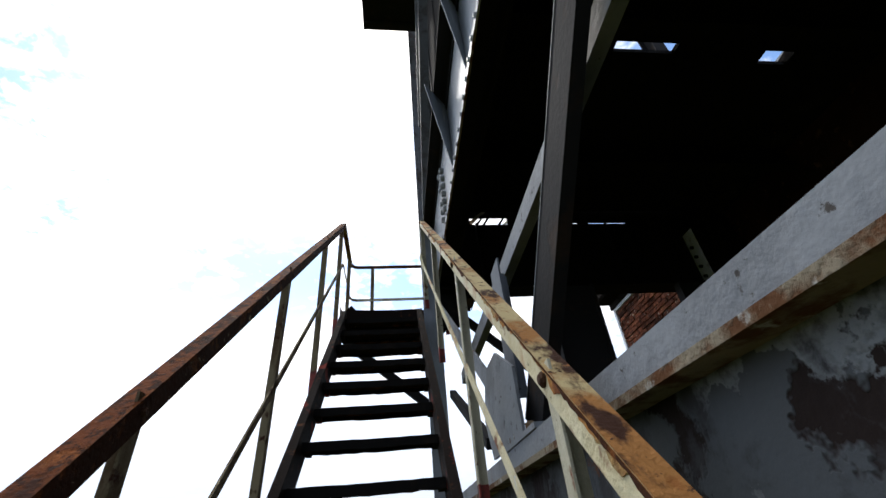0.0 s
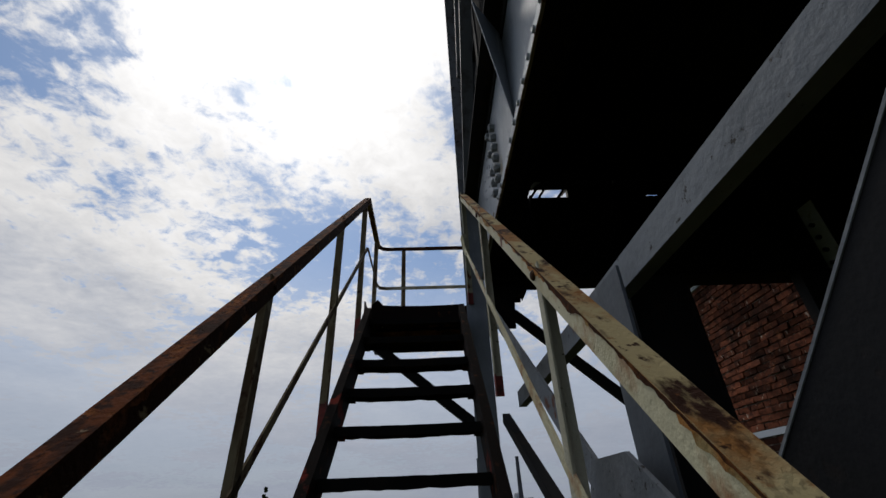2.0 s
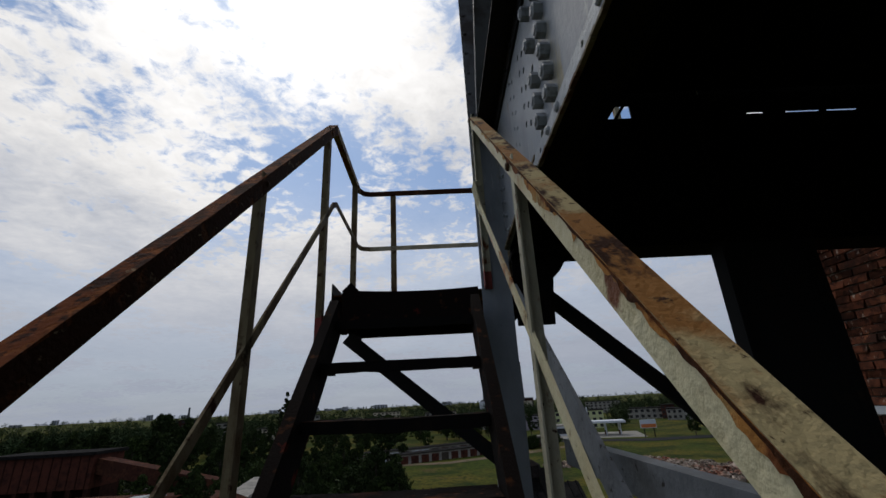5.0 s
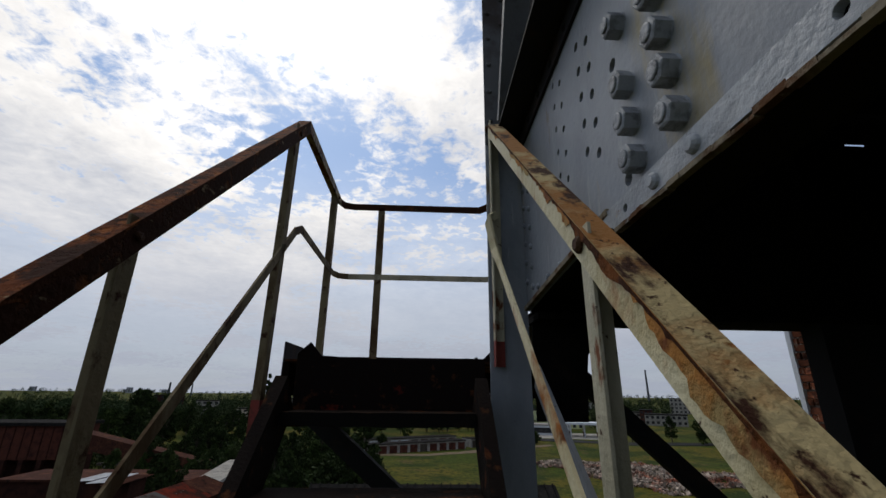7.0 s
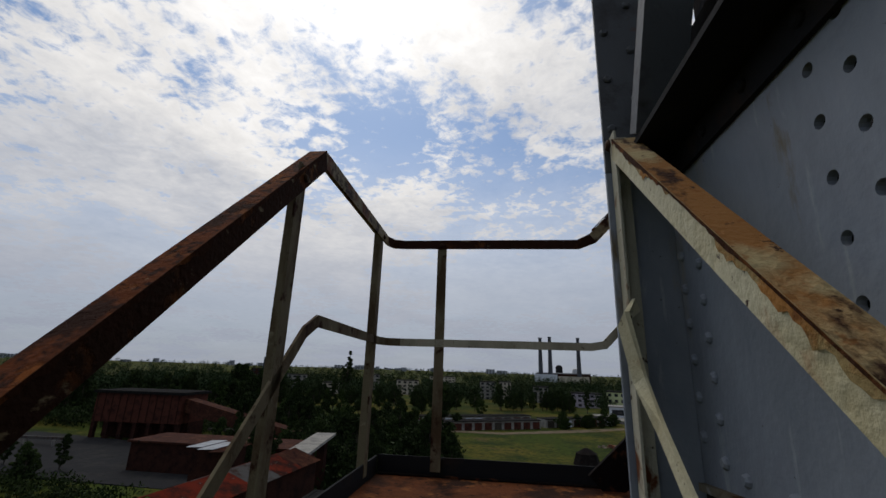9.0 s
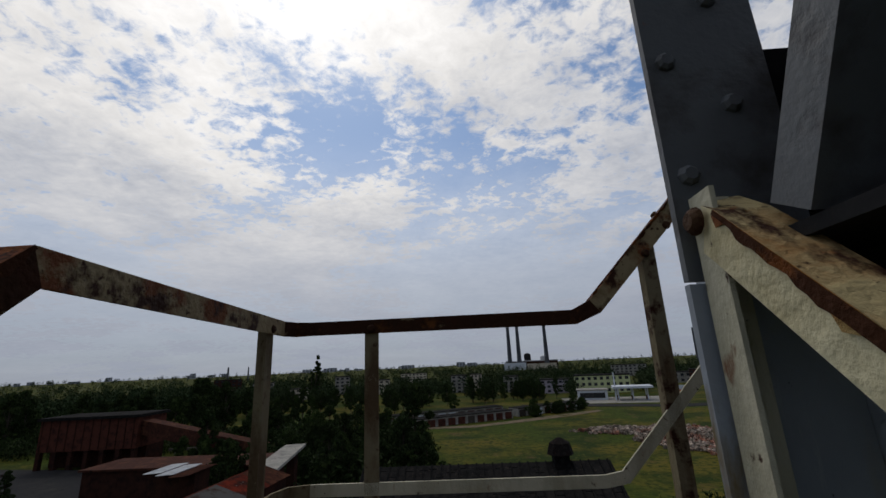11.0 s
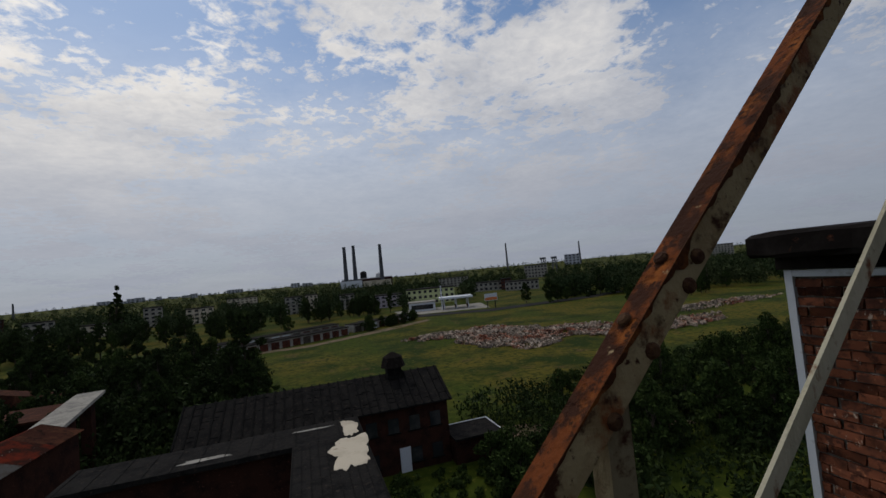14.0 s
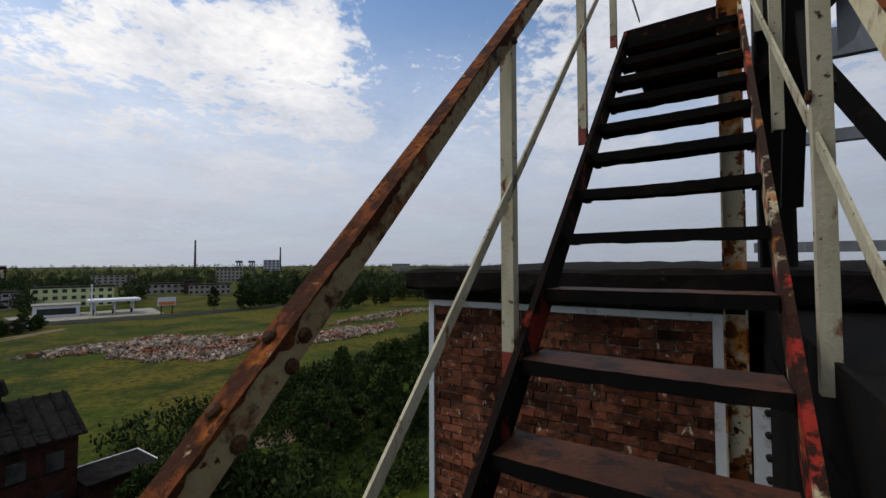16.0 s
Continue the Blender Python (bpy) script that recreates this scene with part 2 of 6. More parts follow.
M_FLAKE = material("cream_paint_orange_flakes", (0.46, 0.42, 0.31), 0.75, 0, [((0.44, 0.17, 0.04), 3.5, 0.49, 0.54, 8, U), ((0.15, 0.05, 0.015), 7, 0.53, 0.58, 8, U), ((0.030, 0.014, 0.010), 11, 0.56, 0.61, 8, U)], 1.0, 60, spec=0.1)
M_LIGHT = material("pale_grey_paint", (0.21, 0.225, 0.24), 0.6, 0, [
    ((0.14, 0.15, 0.16), 3, 0.45, 0.62, 8, U), (RUST, 2.6, 0.62, 0.66, 9, U), ((0.05, 0.045, 0.04), 30, 0.63, 0.68, 7, U)], 0.7, 40, spec=0.15)
M_PEEL = material("peeling_grey_paint", (0.075, 0.082, 0.086), 0.7, 0, [
    ((0.018, 0.012, 0.010), 2.6, 0.50, 0.52, 6, U), ((0.19, 0.205, 0.21), 4.5, 0.57, 0.585, 7, U), ((0.045, 0.045, 0.047), 9, 0.5, 0.6, 7, U), ((0.14, 0.05, 0.02), 6, 0.64, 0.68, 8, U)], 1.0, 30, spec=0.1)
M_LIP = material("brown_edge_rust", (0.22, 0.185, 0.13), 0.85, 0, [((0.10, 0.045, 0.02), 8, 0.48, 0.58, 8, U), ((0.34, 0.34, 0.31), 14, 0.62, 0.68, 7, U)], 0.8, 70, spec=0.1)
M_DARKGREY = material("dark_grey_steel", (0.10, 0.105, 0.11), 0.6, 0, [((0.04, 0.03, 0.025), 5, 0.5, 0.65, 7, U), (RUST, 9, 0.66, 0.74, 7, U)], 0.5, 60)
M_CHAR = material("charred_eave", (0.012, 0.010, 0.009), 0.95, 0, [((0.09, 0.035, 0.02), 9, 0.64, 0.72, 8, U), ((0.026, 0.022, 0.02), 3, 0.5, 0.7, 7, U)], 1.0, 30, spec=0.04)
M_BRICKLOW = material("red_brick_joined", (0.075, 0.028, 0.017), 0.95, 0, [((0.035, 0.017, 0.013), 3.0, 0.45, 0.64, 8, U), ((0.22, 0.16, 0.12), 20, 0.66, 0.73, 6, U)], 0.7, 70, island=0.5, spec=0.05)
M_BRICKRED = material("red_brick_far", (0.085, 0.030, 0.020), 0.95, 0, [((0.035, 0.016, 0.013), 0.8, 0.45, 0.66, 7, U)], 0.4, 4, spec=0.05)
M_ASPHALT = material("worn_asphalt", (0.026, 0.026, 0.027), 0.95, 0, [((0.042, 0.040, 0.037), 0.15, 0.5, 0.7, 7, U), ((0.018, 0.018, 0.018), 1.3, 0.52, 0.68, 6, U)], 0.3, 6, spec=0.05)
M_CONCRETE = material("weathered_concrete", (0.30, 0.285, 0.25), 0.95, 0, [((0.18, 0.17, 0.155), 0.5, 0.45, 0.66, 8, U), ((0.10, 0.085, 0.07), 3, 0.57, 0.68, 7, U)], 0.4, 6, spec=0.1)
M_DIRT = material("trodden_dirt", (0.15, 0.11, 0.075), 0.95, 0, [((0.06, 0.07, 0.025), 0.6, 0.5, 0.66, 6, U)], 0.5, 3, spec=0.08)
M_RUBBLE = material("broken_rubble", (0.27, 0.22, 0.175), 0.95, 0, [((0.20, 0.075, 0.045), 0.22, 0.48, 0.62, 6, U), ((0.07, 0.06, 0.045), 0.5, 0.55, 0.68, 6, U)], 0.3, 6, island=0.7, spec=0.1)
M_LEAF = material("dark_foliage", (0.018, 0.030, 0.008), 0.85, 0, [((0.034, 0.050, 0.012), 0.5, 0.5, 0.66, 5, U)], 0, island=0.5, spec=0.1)
M_LEAF2 = material("mid_green_foliage", (0.026, 0.044, 0.010), 0.85, 0, [((0.046, 0.068, 0.016), 0.6, 0.5, 0.66, 5, U)], 0, island=0.5, spec=0.1)
M_LEAFFAR = material("far_foliage", (0.022, 0.036, 0.014), 0.9, 0, [((0.042, 0.054, 0.022), 0.02, 0.45, 0.62, 6, U)], 0, island=0.45, spec=0.05)
M_BARK = material("bark", (0.06, 0.045, 0.032), 0.9, 0, [((0.03, 0.024, 0.018), 6, 0.45, 0.6, 5, (1, 1, 0.2))], 0.5, 14)
M_GLASSDARK = material("dark_window_glass", (0.02, 0.022, 0.026), 0.15, 0, [((0.05, 0.05, 0.05), 0.6, 0.5, 0.7, 3, U)], 0, spec=0.6)
M_BATTEN = material("tarred_batten", (0.008, 0.008, 0.008), 0.95, 0, [((0.018, 0.017, 0.016), 2, 0.48, 0.66, 7, U)], 0.4, 10, spec=0.04)
M_REDSHEET = material("red_corrugated_sheet", (0.15, 0.022, 0.011), 0.75, 0, [((0.035, 0.014, 0.010), 0.7, 0.42, 0.58, 9, U), ((0.22, 0.20, 0.18), 1.4, 0.66, 0.70, 8, U)], 0.2, 10, spec=0.04)
M_OLDSHEET = material("grey_corrugated_sheet", (0.09, 0.085, 0.078), 0.85, 0, [((0.05, 0.028, 0.02), 1.2, 0.46, 0.64, 7, U)], 0.2, 10, spec=0.1)
M_RUSTSHEET = material("rusted_sheet", (0.055, 0.022, 0.015), 0.9, 0, [((0.11, 0.045, 0.025), 0.7, 0.5, 0.68, 7, U), ((0.02, 0.012, 0.01), 2, 0.5, 0.68, 6, U)], 0.3, 10, spec=0.05)
M_ZINC = material("pale_zinc_sheet", (0.46, 0.47, 0.48), 0.6, 0.1, [((0.30, 0.18, 0.10), 0.5, 0.60, 0.72, 7, U), ((0.3, 0.3, 0.3), 1.5, 0.5, 0.66, 6, U)], 0.2, 10, spec=0.2)
M_ORANGE = material("orange_poster", (0.55, 0.16, 0.04), 0.6)
M_LIME = material("lime_render", (0.55, 0.58, 0.30), 0.85, 0, [((0.42, 0.44, 0.25), 0.2, 0.5, 0.7, 6, U)])
M_LILAC = material("lilac_render", (0.42, 0.37, 0.42), 0.85, 0, [((0.3, 0.27, 0.3), 0.2, 0.5, 0.7, 6, U)])
M_CREAM = material("cream_render", (0.52, 0.46, 0.36), 0.85, 0, [((0.36, 0.31, 0.24), 0.3, 0.46, 0.64, 8, U), ((0.25, 0.21, 0.16), 1.5, 0.60, 0.7, 7, U)], 0.3, 6, spec=0.1)
# pale and bluish: distance haze is put into the concrete's colour
M_HAZE = material("hazed_far_concrete", (0.34, 0.36, 0.40), 0.95, 0, [((0.28, 0.29, 0.33), 0.02, 0.5, 0.7, 3, U)])
M_STACK = material("soot_dark_concrete", (0.07, 0.075, 0.085), 0.9, 0, [((0.045, 0.045, 0.05), 0.05, 0.45, 0.7, 4, U)])
# grey lowered to hold the shade that falls on the hanger
M_SLATE = material("slate_grey_shaded", (0.11, 0.125, 0.14), 0.5, 0, [((0.07, 0.08, 0.09), 4, 0.45, 0.7, 5, U)], 0.3, 60)
M_RAIL2 = material("cream_paint_top_rust", (0.48, 0.38, 0.19), 0.7, 0, [
    ((0.33, 0.15, 0.045), 3.4, 0.44, 0.54, 9, U), (DARKRUST, 12, 0.53, 0.61, 9, (1, 0.5, 0.5)), ((0.28, 0.11, 0.03), 18, 0.60, 0.67, 8, U), (DARKRUST, 38, 0.60, 0.66, 7, U)], 1.0, 90, spec=0.12)
M_ORUST = material("orange_rust_bleed", (0.38, 0.17, 0.045), 0.85, 0, [((0.34, 0.24, 0.10), 9, 0.5, 0.6, 8, U), (RUST, 14, 0.52, 0.62, 8, U)], 0.8, 90, spec=0.1)
M_DRUST = material("dark_rust_flake", (0.050, 0.020, 0.010), 0.9, 0, [((0.16, 0.055, 0.016), 12, 0.52, 0.62, 8, U)], 1.0, 90, spec=0.06)
# shaded copy of the cream post paint, darkened for backlit posts; rust spots too
M_POSTSHADE = material("backlit_cream_post", (0.20, 0.165, 0.10), 0.75, 0, [
    ((0.10, 0.065, 0.035), 8, 0.46, 0.60, 8, (1, 1, 0.4)), (DARKRUST, 14, 0.56, 0.64, 8, U), ((0.33, 0.29, 0.19), 10, 0.64, 0.70, 7, U)], 0.8, 80, spec=0.08)
M_PLATE = material("rusted_floor_plate", (0.125, 0.042, 0.016), 0.9, 0, [((0.03, 0.014, 0.009), 4, 0.47, 0.60, 9, U), ((0.21, 0.08, 0.026), 13, 0.56, 0.66, 8, U), ((0.02, 0.012, 0.009), 40, 0.58, 0.66, 6, U)], 0.9, 90, spec=0.06)
M_MORTAR = material("weathered_mortar", (0.105, 0.088, 0.074), 0.95, 0, [((0.36, 0.31, 0.26), 11, 0.52, 0.60, 8, U)], 0.8, 60, spec=0.05)
M_WHITE = material("white_painted_frame", (0.55, 0.58, 0.62), 0.6, 0, [((0.3, 0.29, 0.27), 8, 0.58, 0.7, 6, U)], 0.2, 60)
M_FELT = material("roofing_felt", (0.018, 0.017, 0.016), 0.95, 0, [((0.009, 0.009, 0.009), 1.2, 0.44, 0.64, 8, U), ((0.038, 0.030, 0.025), 4, 0.56, 0.68, 7, U)], 0.6, 8, spec=0.03)
M_GRASS = material("meadow_grass", (0.040, 0.056, 0.007), 0.95, 0, [
    ((0.090, 0.074, 0.011), 0.035, 0.45, 0.56, 8, U), ((0.018, 0.030, 0.005), 0.075, 0.49, 0.60, 8, U),
    ((0.085, 0.058, 0.022), 0.16, 0.59, 0.69, 8, U), ((0.021, 0.034, 0.005), 0.9, 0.48, 0.62, 6, U), ((0.11, 0.105, 0.018), 1.6, 0.60, 0.69, 5, U)], 0.8, 1.6, spec=0.05)


# ---- mesh helpers ----
def part(name, bm, mat, parent=None, label=""):
    me = bpy.data.meshes.new(name)
    bm.normal_update()
    bm.to_mesh(me)
    bm.free()
    me.materials.append(mat)
    ob = new(name, me)
    if parent is not None:
        ob.parent = parent
    if label:
        ob["label"] = label
    return ob


def thing(name, at=(0, 0, 0), label="", category="", group="", kind=""):
    ob = new(name)
    ob.empty_display_size = 0.1
    ob.location = at
    return tagged(ob, label, category, group, kind)


def box(bm, lo, hi):
    lo, hi = Vector(lo), Vector(hi)
    c, s = (lo + hi) / 2, hi - lo
    return bmesh.ops.create_cube(bm, size=1, matrix=Matrix.Translation(c) @ Matrix.Diagonal((*s, 1)))["verts"]


def axes(a, b, up):
    a, b = Vector(a), Vector(b)
    d = (b - a).normalized()
    s = d.cross(Vector(up)).normalized()
    u = s.cross(d).normalized()
    return a, b, d, s, u


def extrude(bm, profile, a, b, up=(0, 0, 1)):
    """Sweep a closed profile of (side, up) pairs from a to b."""
    a, b, d, s, u = axes(a, b, up)
    rings = [[bm.verts.new(p + s * x + u * y) for x, y in profile] for p in (a, b)]
    n = len(profile)
    fs = [bm.faces.new((rings[0][i], rings[0][(i + 1) % n], rings[1][(i + 1) % n], rings[1][i])) for i in range(n)]
    fs += [bm.faces.new(rings[0][::-1]), bm.faces.new(rings[1])]
    bmesh.ops.recalc_face_normals(bm, faces=fs)
    return fs


def bar(bm, a, b, w, h, up=(0, 0, 1)):
    return extrude(bm, [(-w / 2, -h / 2), (w / 2, -h / 2), (w / 2, h / 2), (-w / 2, h / 2)], a, b, up)


def angle_profile(w, h, t, sx=1, sy=1):
    """An L: a flat leg of width w on top, a leg of height h hanging at the outer side."""
    p = [(0, 0), (w, 0), (w, -t), (t, -t), (t, -h), (0, -h)]
    return [(x * sx, y * sy) for x, y in p]


def i_profile(w, h, t):
    return [(-w / 2, 0), (w / 2, 0), (w / 2, t), (t / 2, t), (t / 2, h - t), (w / 2, h - t), (w / 2, h), (-w / 2, h), (-w / 2, h - t), (-t / 2, h - t), (-t / 2, t), (-w / 2, t)]


def dome(bm, at, axis, r, h, seg=8):
    """A rivet head: a low dome on a face whose normal is axis."""
    q = Vector(axis).to_track_quat("Z", "Y").to_matrix().to_4x4()
    mm = Matrix.Translation(at) @ q
    prev = None
    for rr, zz in ((r, 0), (r * 0.93, h * 0.45), (r * 0.6, h * 0.88)):
        ring = [bm.verts.new(mm @ Vector((rr * math.cos(k * 2 * math.pi / seg), rr * math.sin(k * 2 * math.pi / seg), zz))) for k in range(seg)]
        if prev:
            for k in range(seg):
                bm.faces.new((prev[k], prev[(k + 1) % seg], ring[(k + 1) % seg], ring[k]))
        prev = ring
    bm.faces.new(prev)


# ---- ground ----
GROUND = -16.5

# ---- more mesh helpers ----
def part_faces(name, bm, mats, parent, label=""):
    ob = part(name, bm, mats[0], parent, label)
    for extra in mats[1:]:
        ob.data.materials.append(extra)
    return ob


def sweep_rings(bm_list, pts, profile, deep=()):
    """Sweep an open-ended profile of (side, up) through pts with mitred joints, one bmesh for each stretch."""
    pts = [Vector(p) for p in pts]
    dirs = [(b - a).normalized() for a, b in zip(pts, pts[1:])]
    frames = []
    for d in dirs:
        s = d.cross(Vector((0, 0, 1))).normalized()
        frames.append((s, s.cross(d).normalized()))
    rings = []
    for i, p in enumerate(pts):
        near = [frames[k] for k in (i - 1, i) if 0 <= k < len(frames)]
        s = sum((n[0] for n in near), Vector()) / len(near)
        u = sum((n[1] for n in near), Vector()) / len(near)
        s, u = s / max(s.length_squared, 0.2), u / max(u.length_squared, 0.2)
        q = deep[i] if deep else 1.0
        rings.append([p + s * x + u * y * q for x, y in profile])
    n = len(profile)
    for i, bm in enumerate(bm_list):
        a, b = ([bm.verts.new(v) for v in rings[k]] for k in (i, i + 1))
        fs = [bm.faces.new((a[k], a[(k + 1) % n], b[(k + 1) % n], b[k])) for k in range(n)]
        fs += [bm.faces.new(a[::-1]), bm.faces.new(b)]
        bmesh.ops.recalc_face_normals(bm, faces=fs)
        for f in fs:
            f.material_index = 1 if f.normal.z > 0.5 else 0


def plate_with_holes(bm, x0, x1, outline, holes, seg=12):
    """A plate between x0 and x1, outline in (y, z), round holes (y, z, r) right through."""
    loops = [[(y, z) for y, z in outline]]
    for y, z, r in holes:
        loops.append([(y + r * math.cos(k * 2 * math.pi / seg), z + r * math.sin(k * 2 * math.pi / seg)) for k in range(seg)])
    rims = []
    for x in (x0, x1):
        edges, rim = [], []
        for lp in loops:
            vs = [bm.verts.new((x, y, z)) for y, z in lp]
            edges += [bm.edges.new((vs[k], vs[(k + 1) % len(vs)])) for k in range(len(vs))]
            rim.append(vs)
        bmesh.ops.triangle_fill(bm, use_beauty=True, use_dissolve=False, edges=edges)
        rims.append(rim)
    for a, b in zip(*rims):
        for k in range(len(a)):
            bm.faces.new((a[k], a[(k + 1) % len(a)], b[(k + 1) % len(b)], b[k]))
    bmesh.ops.recalc_face_normals(bm, faces=bm.faces)


def hex_bolt(bm, at, axis, r, h):
    """A ring of paint, a hexagon nut and the round end of the bolt."""
    q = Vector(axis).to_track_quat("Z", "Y").to_matrix().to_4x4()
    mm = Matrix.Translation(at) @ q
    for rad, z0, z1, seg, top in ((r * 1.03, 0, h * 0.06, 16, 0.97), (r, h * 0.06, h, 6, 0.97), (r * 0.6, h, h * 1.14, 14, 0.92)):
        a = [bm.verts.new(mm @ Vector((rad * math.cos(k * 2 * math.pi / seg), rad * math.sin(k * 2 * math.pi / seg), z0))) for k in range(seg)]
        b = [bm.verts.new(mm @ Vector((rad * math.cos(k * 2 * math.pi / seg), rad * math.sin(k * 2 * math.pi / seg), z1 - rad * 0.08))) for k in range(seg)]
        c = [bm.verts.new(mm @ Vector((rad * top * 0.9 * math.cos(k * 2 * math.pi / seg), rad * top * 0.9 * math.sin(k * 2 * math.pi / seg), z1))) for k in range(seg)]
        for k in range(seg):
            j = (k + 1) % seg
            bm.faces.new((a[k], a[j], b[j], b[k]))
            bm.faces.new((b[k], b[j], c[j], c[k]))
        bm.faces.new(c)


RIVETS = {}


def rivets(parent, places, axis, mat, r=0.014):
    key = (tuple(axis), mat.name)
    if key not in RIVETS:
        bm = bmesh.new()
        dome(bm, (0, 0, 0), axis, r, r * 0.8)
        me = bpy.data.meshes.new("rivet")
        bm.to_mesh(me)
        bm.free()
        me.materials.append(mat)
        RIVETS[key] = me
    for at in places:
        ob = new("rivet", RIVETS[key])
        ob.parent = parent
        ob.location = at


# ---- the stairs ----
def tread_mesh(bm, x0, x1, y, z, deep, sag, rng):
    """A folded plate tread with a worn, slightly bent front lip."""
    n = 14
    prof = [(-0.004, -0.045), (-0.006, 0.0), (deep, 0.0), (deep, -0.03), (deep - 0.006, -0.03), (deep - 0.006, -0.006), (0.002, -0.006), (0.002, -0.045)]
    rings = []
    for k in range(n + 1):
        t = k / n
        x = x0 + (x1 - x0) * t
        dz = -sag * math.sin(math.pi * t)
        ring = []
        for i, (a, b) in enumerate(prof):
            jag = rng.uniform(-0.004, 0.004) if b < -0.02 else rng.uniform(-0.0012, 0.0012)
            ring.append(bm.verts.new((x, y + a, z + b + dz + jag)))
        rings.append(ring)
    m = len(prof)
    for a, b in zip(rings, rings[1:]):
        for k in range(m):
            bm.faces.new((a[k], a[(k + 1) % m], b[(k + 1) % m], b[k]))
    bm.faces.new(rings[0][::-1])
    bm.faces.new(rings[-1])
    bmesh.ops.recalc_face_normals(bm, faces=bm.faces)


def steel_flight(name, width, rise, run, count, label, top_in, deep, lip, top, sides):
    """A steel flight that climbs along +y from its foot at the origin; tread i stands rise * i high."""
    ob = thing(name, label=label, category="staircase", group="stair flights")
    rng = random.Random(count)
    slope = rise / run
    for i in range(1, count + 1):
        bm = bmesh.new()
        tread_mesh(bm, 0.055, width - 0.065, (i - 1) * run, i * rise, 0.2, rng.uniform(0, 0.006), rng)
        bm.normal_update()
        # front faces near-black: the backlit lip's shade is put into the colour
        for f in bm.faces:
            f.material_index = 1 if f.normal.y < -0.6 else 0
        part_faces("tread", bm, [top, M_SHADEBLACK], ob)
    y0, y1 = -0.12, (count - 1) * run + top_in
    for x, s, paint in ((0.05, 1, sides[0]), (width - 0.06, -1, sides[1])):
        bm = bmesh.new()
        zz = lambda y: rise + y * slope - 0.055
        prof = [(0, -deep), (0, deep), (-lip * s, deep), (-lip * s, deep - 0.007), (-0.008 * s, deep - 0.007), (-0.008 * s, 0.007 - deep), (-lip * s, 0.007 - deep), (-lip * s, -deep)]
        steps = 24
        for k in range(steps):
            a = y0 + (y1 - y0) * k / steps
            b = y0 + (y1 - y0) * (k + 1) / steps
            extrude(bm, prof, (x, a, zz(a)), (x, b, zz(b)))
        bmesh.ops.remove_doubles(bm, verts=bm.verts, dist=0.0005)
        part("stringer", bm, paint, ob)
        for i in range(1, count + 1):
            bm = bmesh.new()
            bar(bm, (x + 0.01 * s, (i - 1) * run + 0.02, i * rise - 0.025), (x + 0.01 * s, (i - 1) * run + 0.18, i * rise - 0.025), 0.03, 0.035)
            part("tread_bracket", bm, M_STRINGER, ob)
    return ob


R1, G1, N1 = 0.225, 0.235, 18
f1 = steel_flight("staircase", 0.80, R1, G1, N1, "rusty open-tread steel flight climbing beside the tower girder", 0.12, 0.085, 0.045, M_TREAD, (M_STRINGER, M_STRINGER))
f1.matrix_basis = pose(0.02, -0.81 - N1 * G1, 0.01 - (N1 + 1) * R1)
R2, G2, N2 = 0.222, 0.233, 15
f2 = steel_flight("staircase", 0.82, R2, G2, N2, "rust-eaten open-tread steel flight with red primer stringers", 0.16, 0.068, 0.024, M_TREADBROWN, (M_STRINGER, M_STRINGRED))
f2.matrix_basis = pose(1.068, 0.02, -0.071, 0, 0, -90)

rng = random.Random(19)
bm = bmesh.new()
for _ in range(150):
    t = rng.gauss(0, 0.32)
    x, y, s = 0.20 + 0.06 * rng.gauss(0, 1) + 0.2 * t, 0.08 + 0.03 * rng.gauss(0, 1), rng.uniform(0.002, 0.008)
    a = rng.uniform(0, 3.14)
    if 0.08 < x < 0.6 and 0.01 < y < 0.16:
        bmesh.ops.create_cube(bm, size=1, matrix=Matrix.Translation((x, 3 * G2 + y, R2 * 4 + 0.0012)) @ Matrix.Rotation(a, 4, "Z") @ Matrix.Diagonal((s * 1.8, s * 0.5, 0.001, 1)))
part("paint_flecks", bm, M_WHITE, f2, "dried white paint flecks on a tread")["kind"] = "stuff"
RAIL_Z, RW, RH, RT = 1.07, 0.055, 0.054, 0.007
BACK_Z = 1.053        # the rail dips towards the back corner


def rail_profile(inner):
    p = [(0, 0), (0, -RH), (-RT, -RH), (-RT, -RT), (-RW, -RT), (-RW, 0)]
    return [(x * inner, y) for x, y in p]


def post_at(ob, x, y, low, high, ax, ay, mat, red=0.0):
    """An angle-iron post; its legs point along ax and ay from the corner x, y."""
    bm = bmesh.new()
    w, t = 0.045, 0.006
    sec = [(0, 0), (w * ax, 0), (w * ax, t * ay), (t * ax, t * ay), (t * ax, w * ay), (0, w * ay)]
    for z0, z1 in (((low, low + red), (low + red, high)) if red else ((low, high),)):
        a = [bm.verts.new((x + p, y + q, z0)) for p, q in sec]
        b = [bm.verts.new((x + p, y + q, z1)) for p, q in sec]
        fs = [bm.faces.new((a[k], a[(k + 1) % 6], b[(k + 1) % 6], b[k])) for k in range(6)] + [bm.faces.new(a[::-1]), bm.faces.new(b)]
        if red and z0 == low:
            for f in fs:
                f.material_index = 1
    bmesh.ops.recalc_face_normals(bm, faces=bm.faces)
    return part_faces("post", bm, [mat, M_RED], ob)


def flat_rail(ob, pts, mat):
    pts = [Vector(p) for p in pts]
    bms = [bmesh.new() for _ in pts[1:]]
    sweep_rings(bms, pts, [(-0.004, -0.0175), (0.004, -0.0175), (0.004, 0.0175), (-0.004, 0.0175)])
    for bm in bms:
        for f in bm.faces:
            f.material_index = 0
        part("mid_rail", bm, mat, ob)


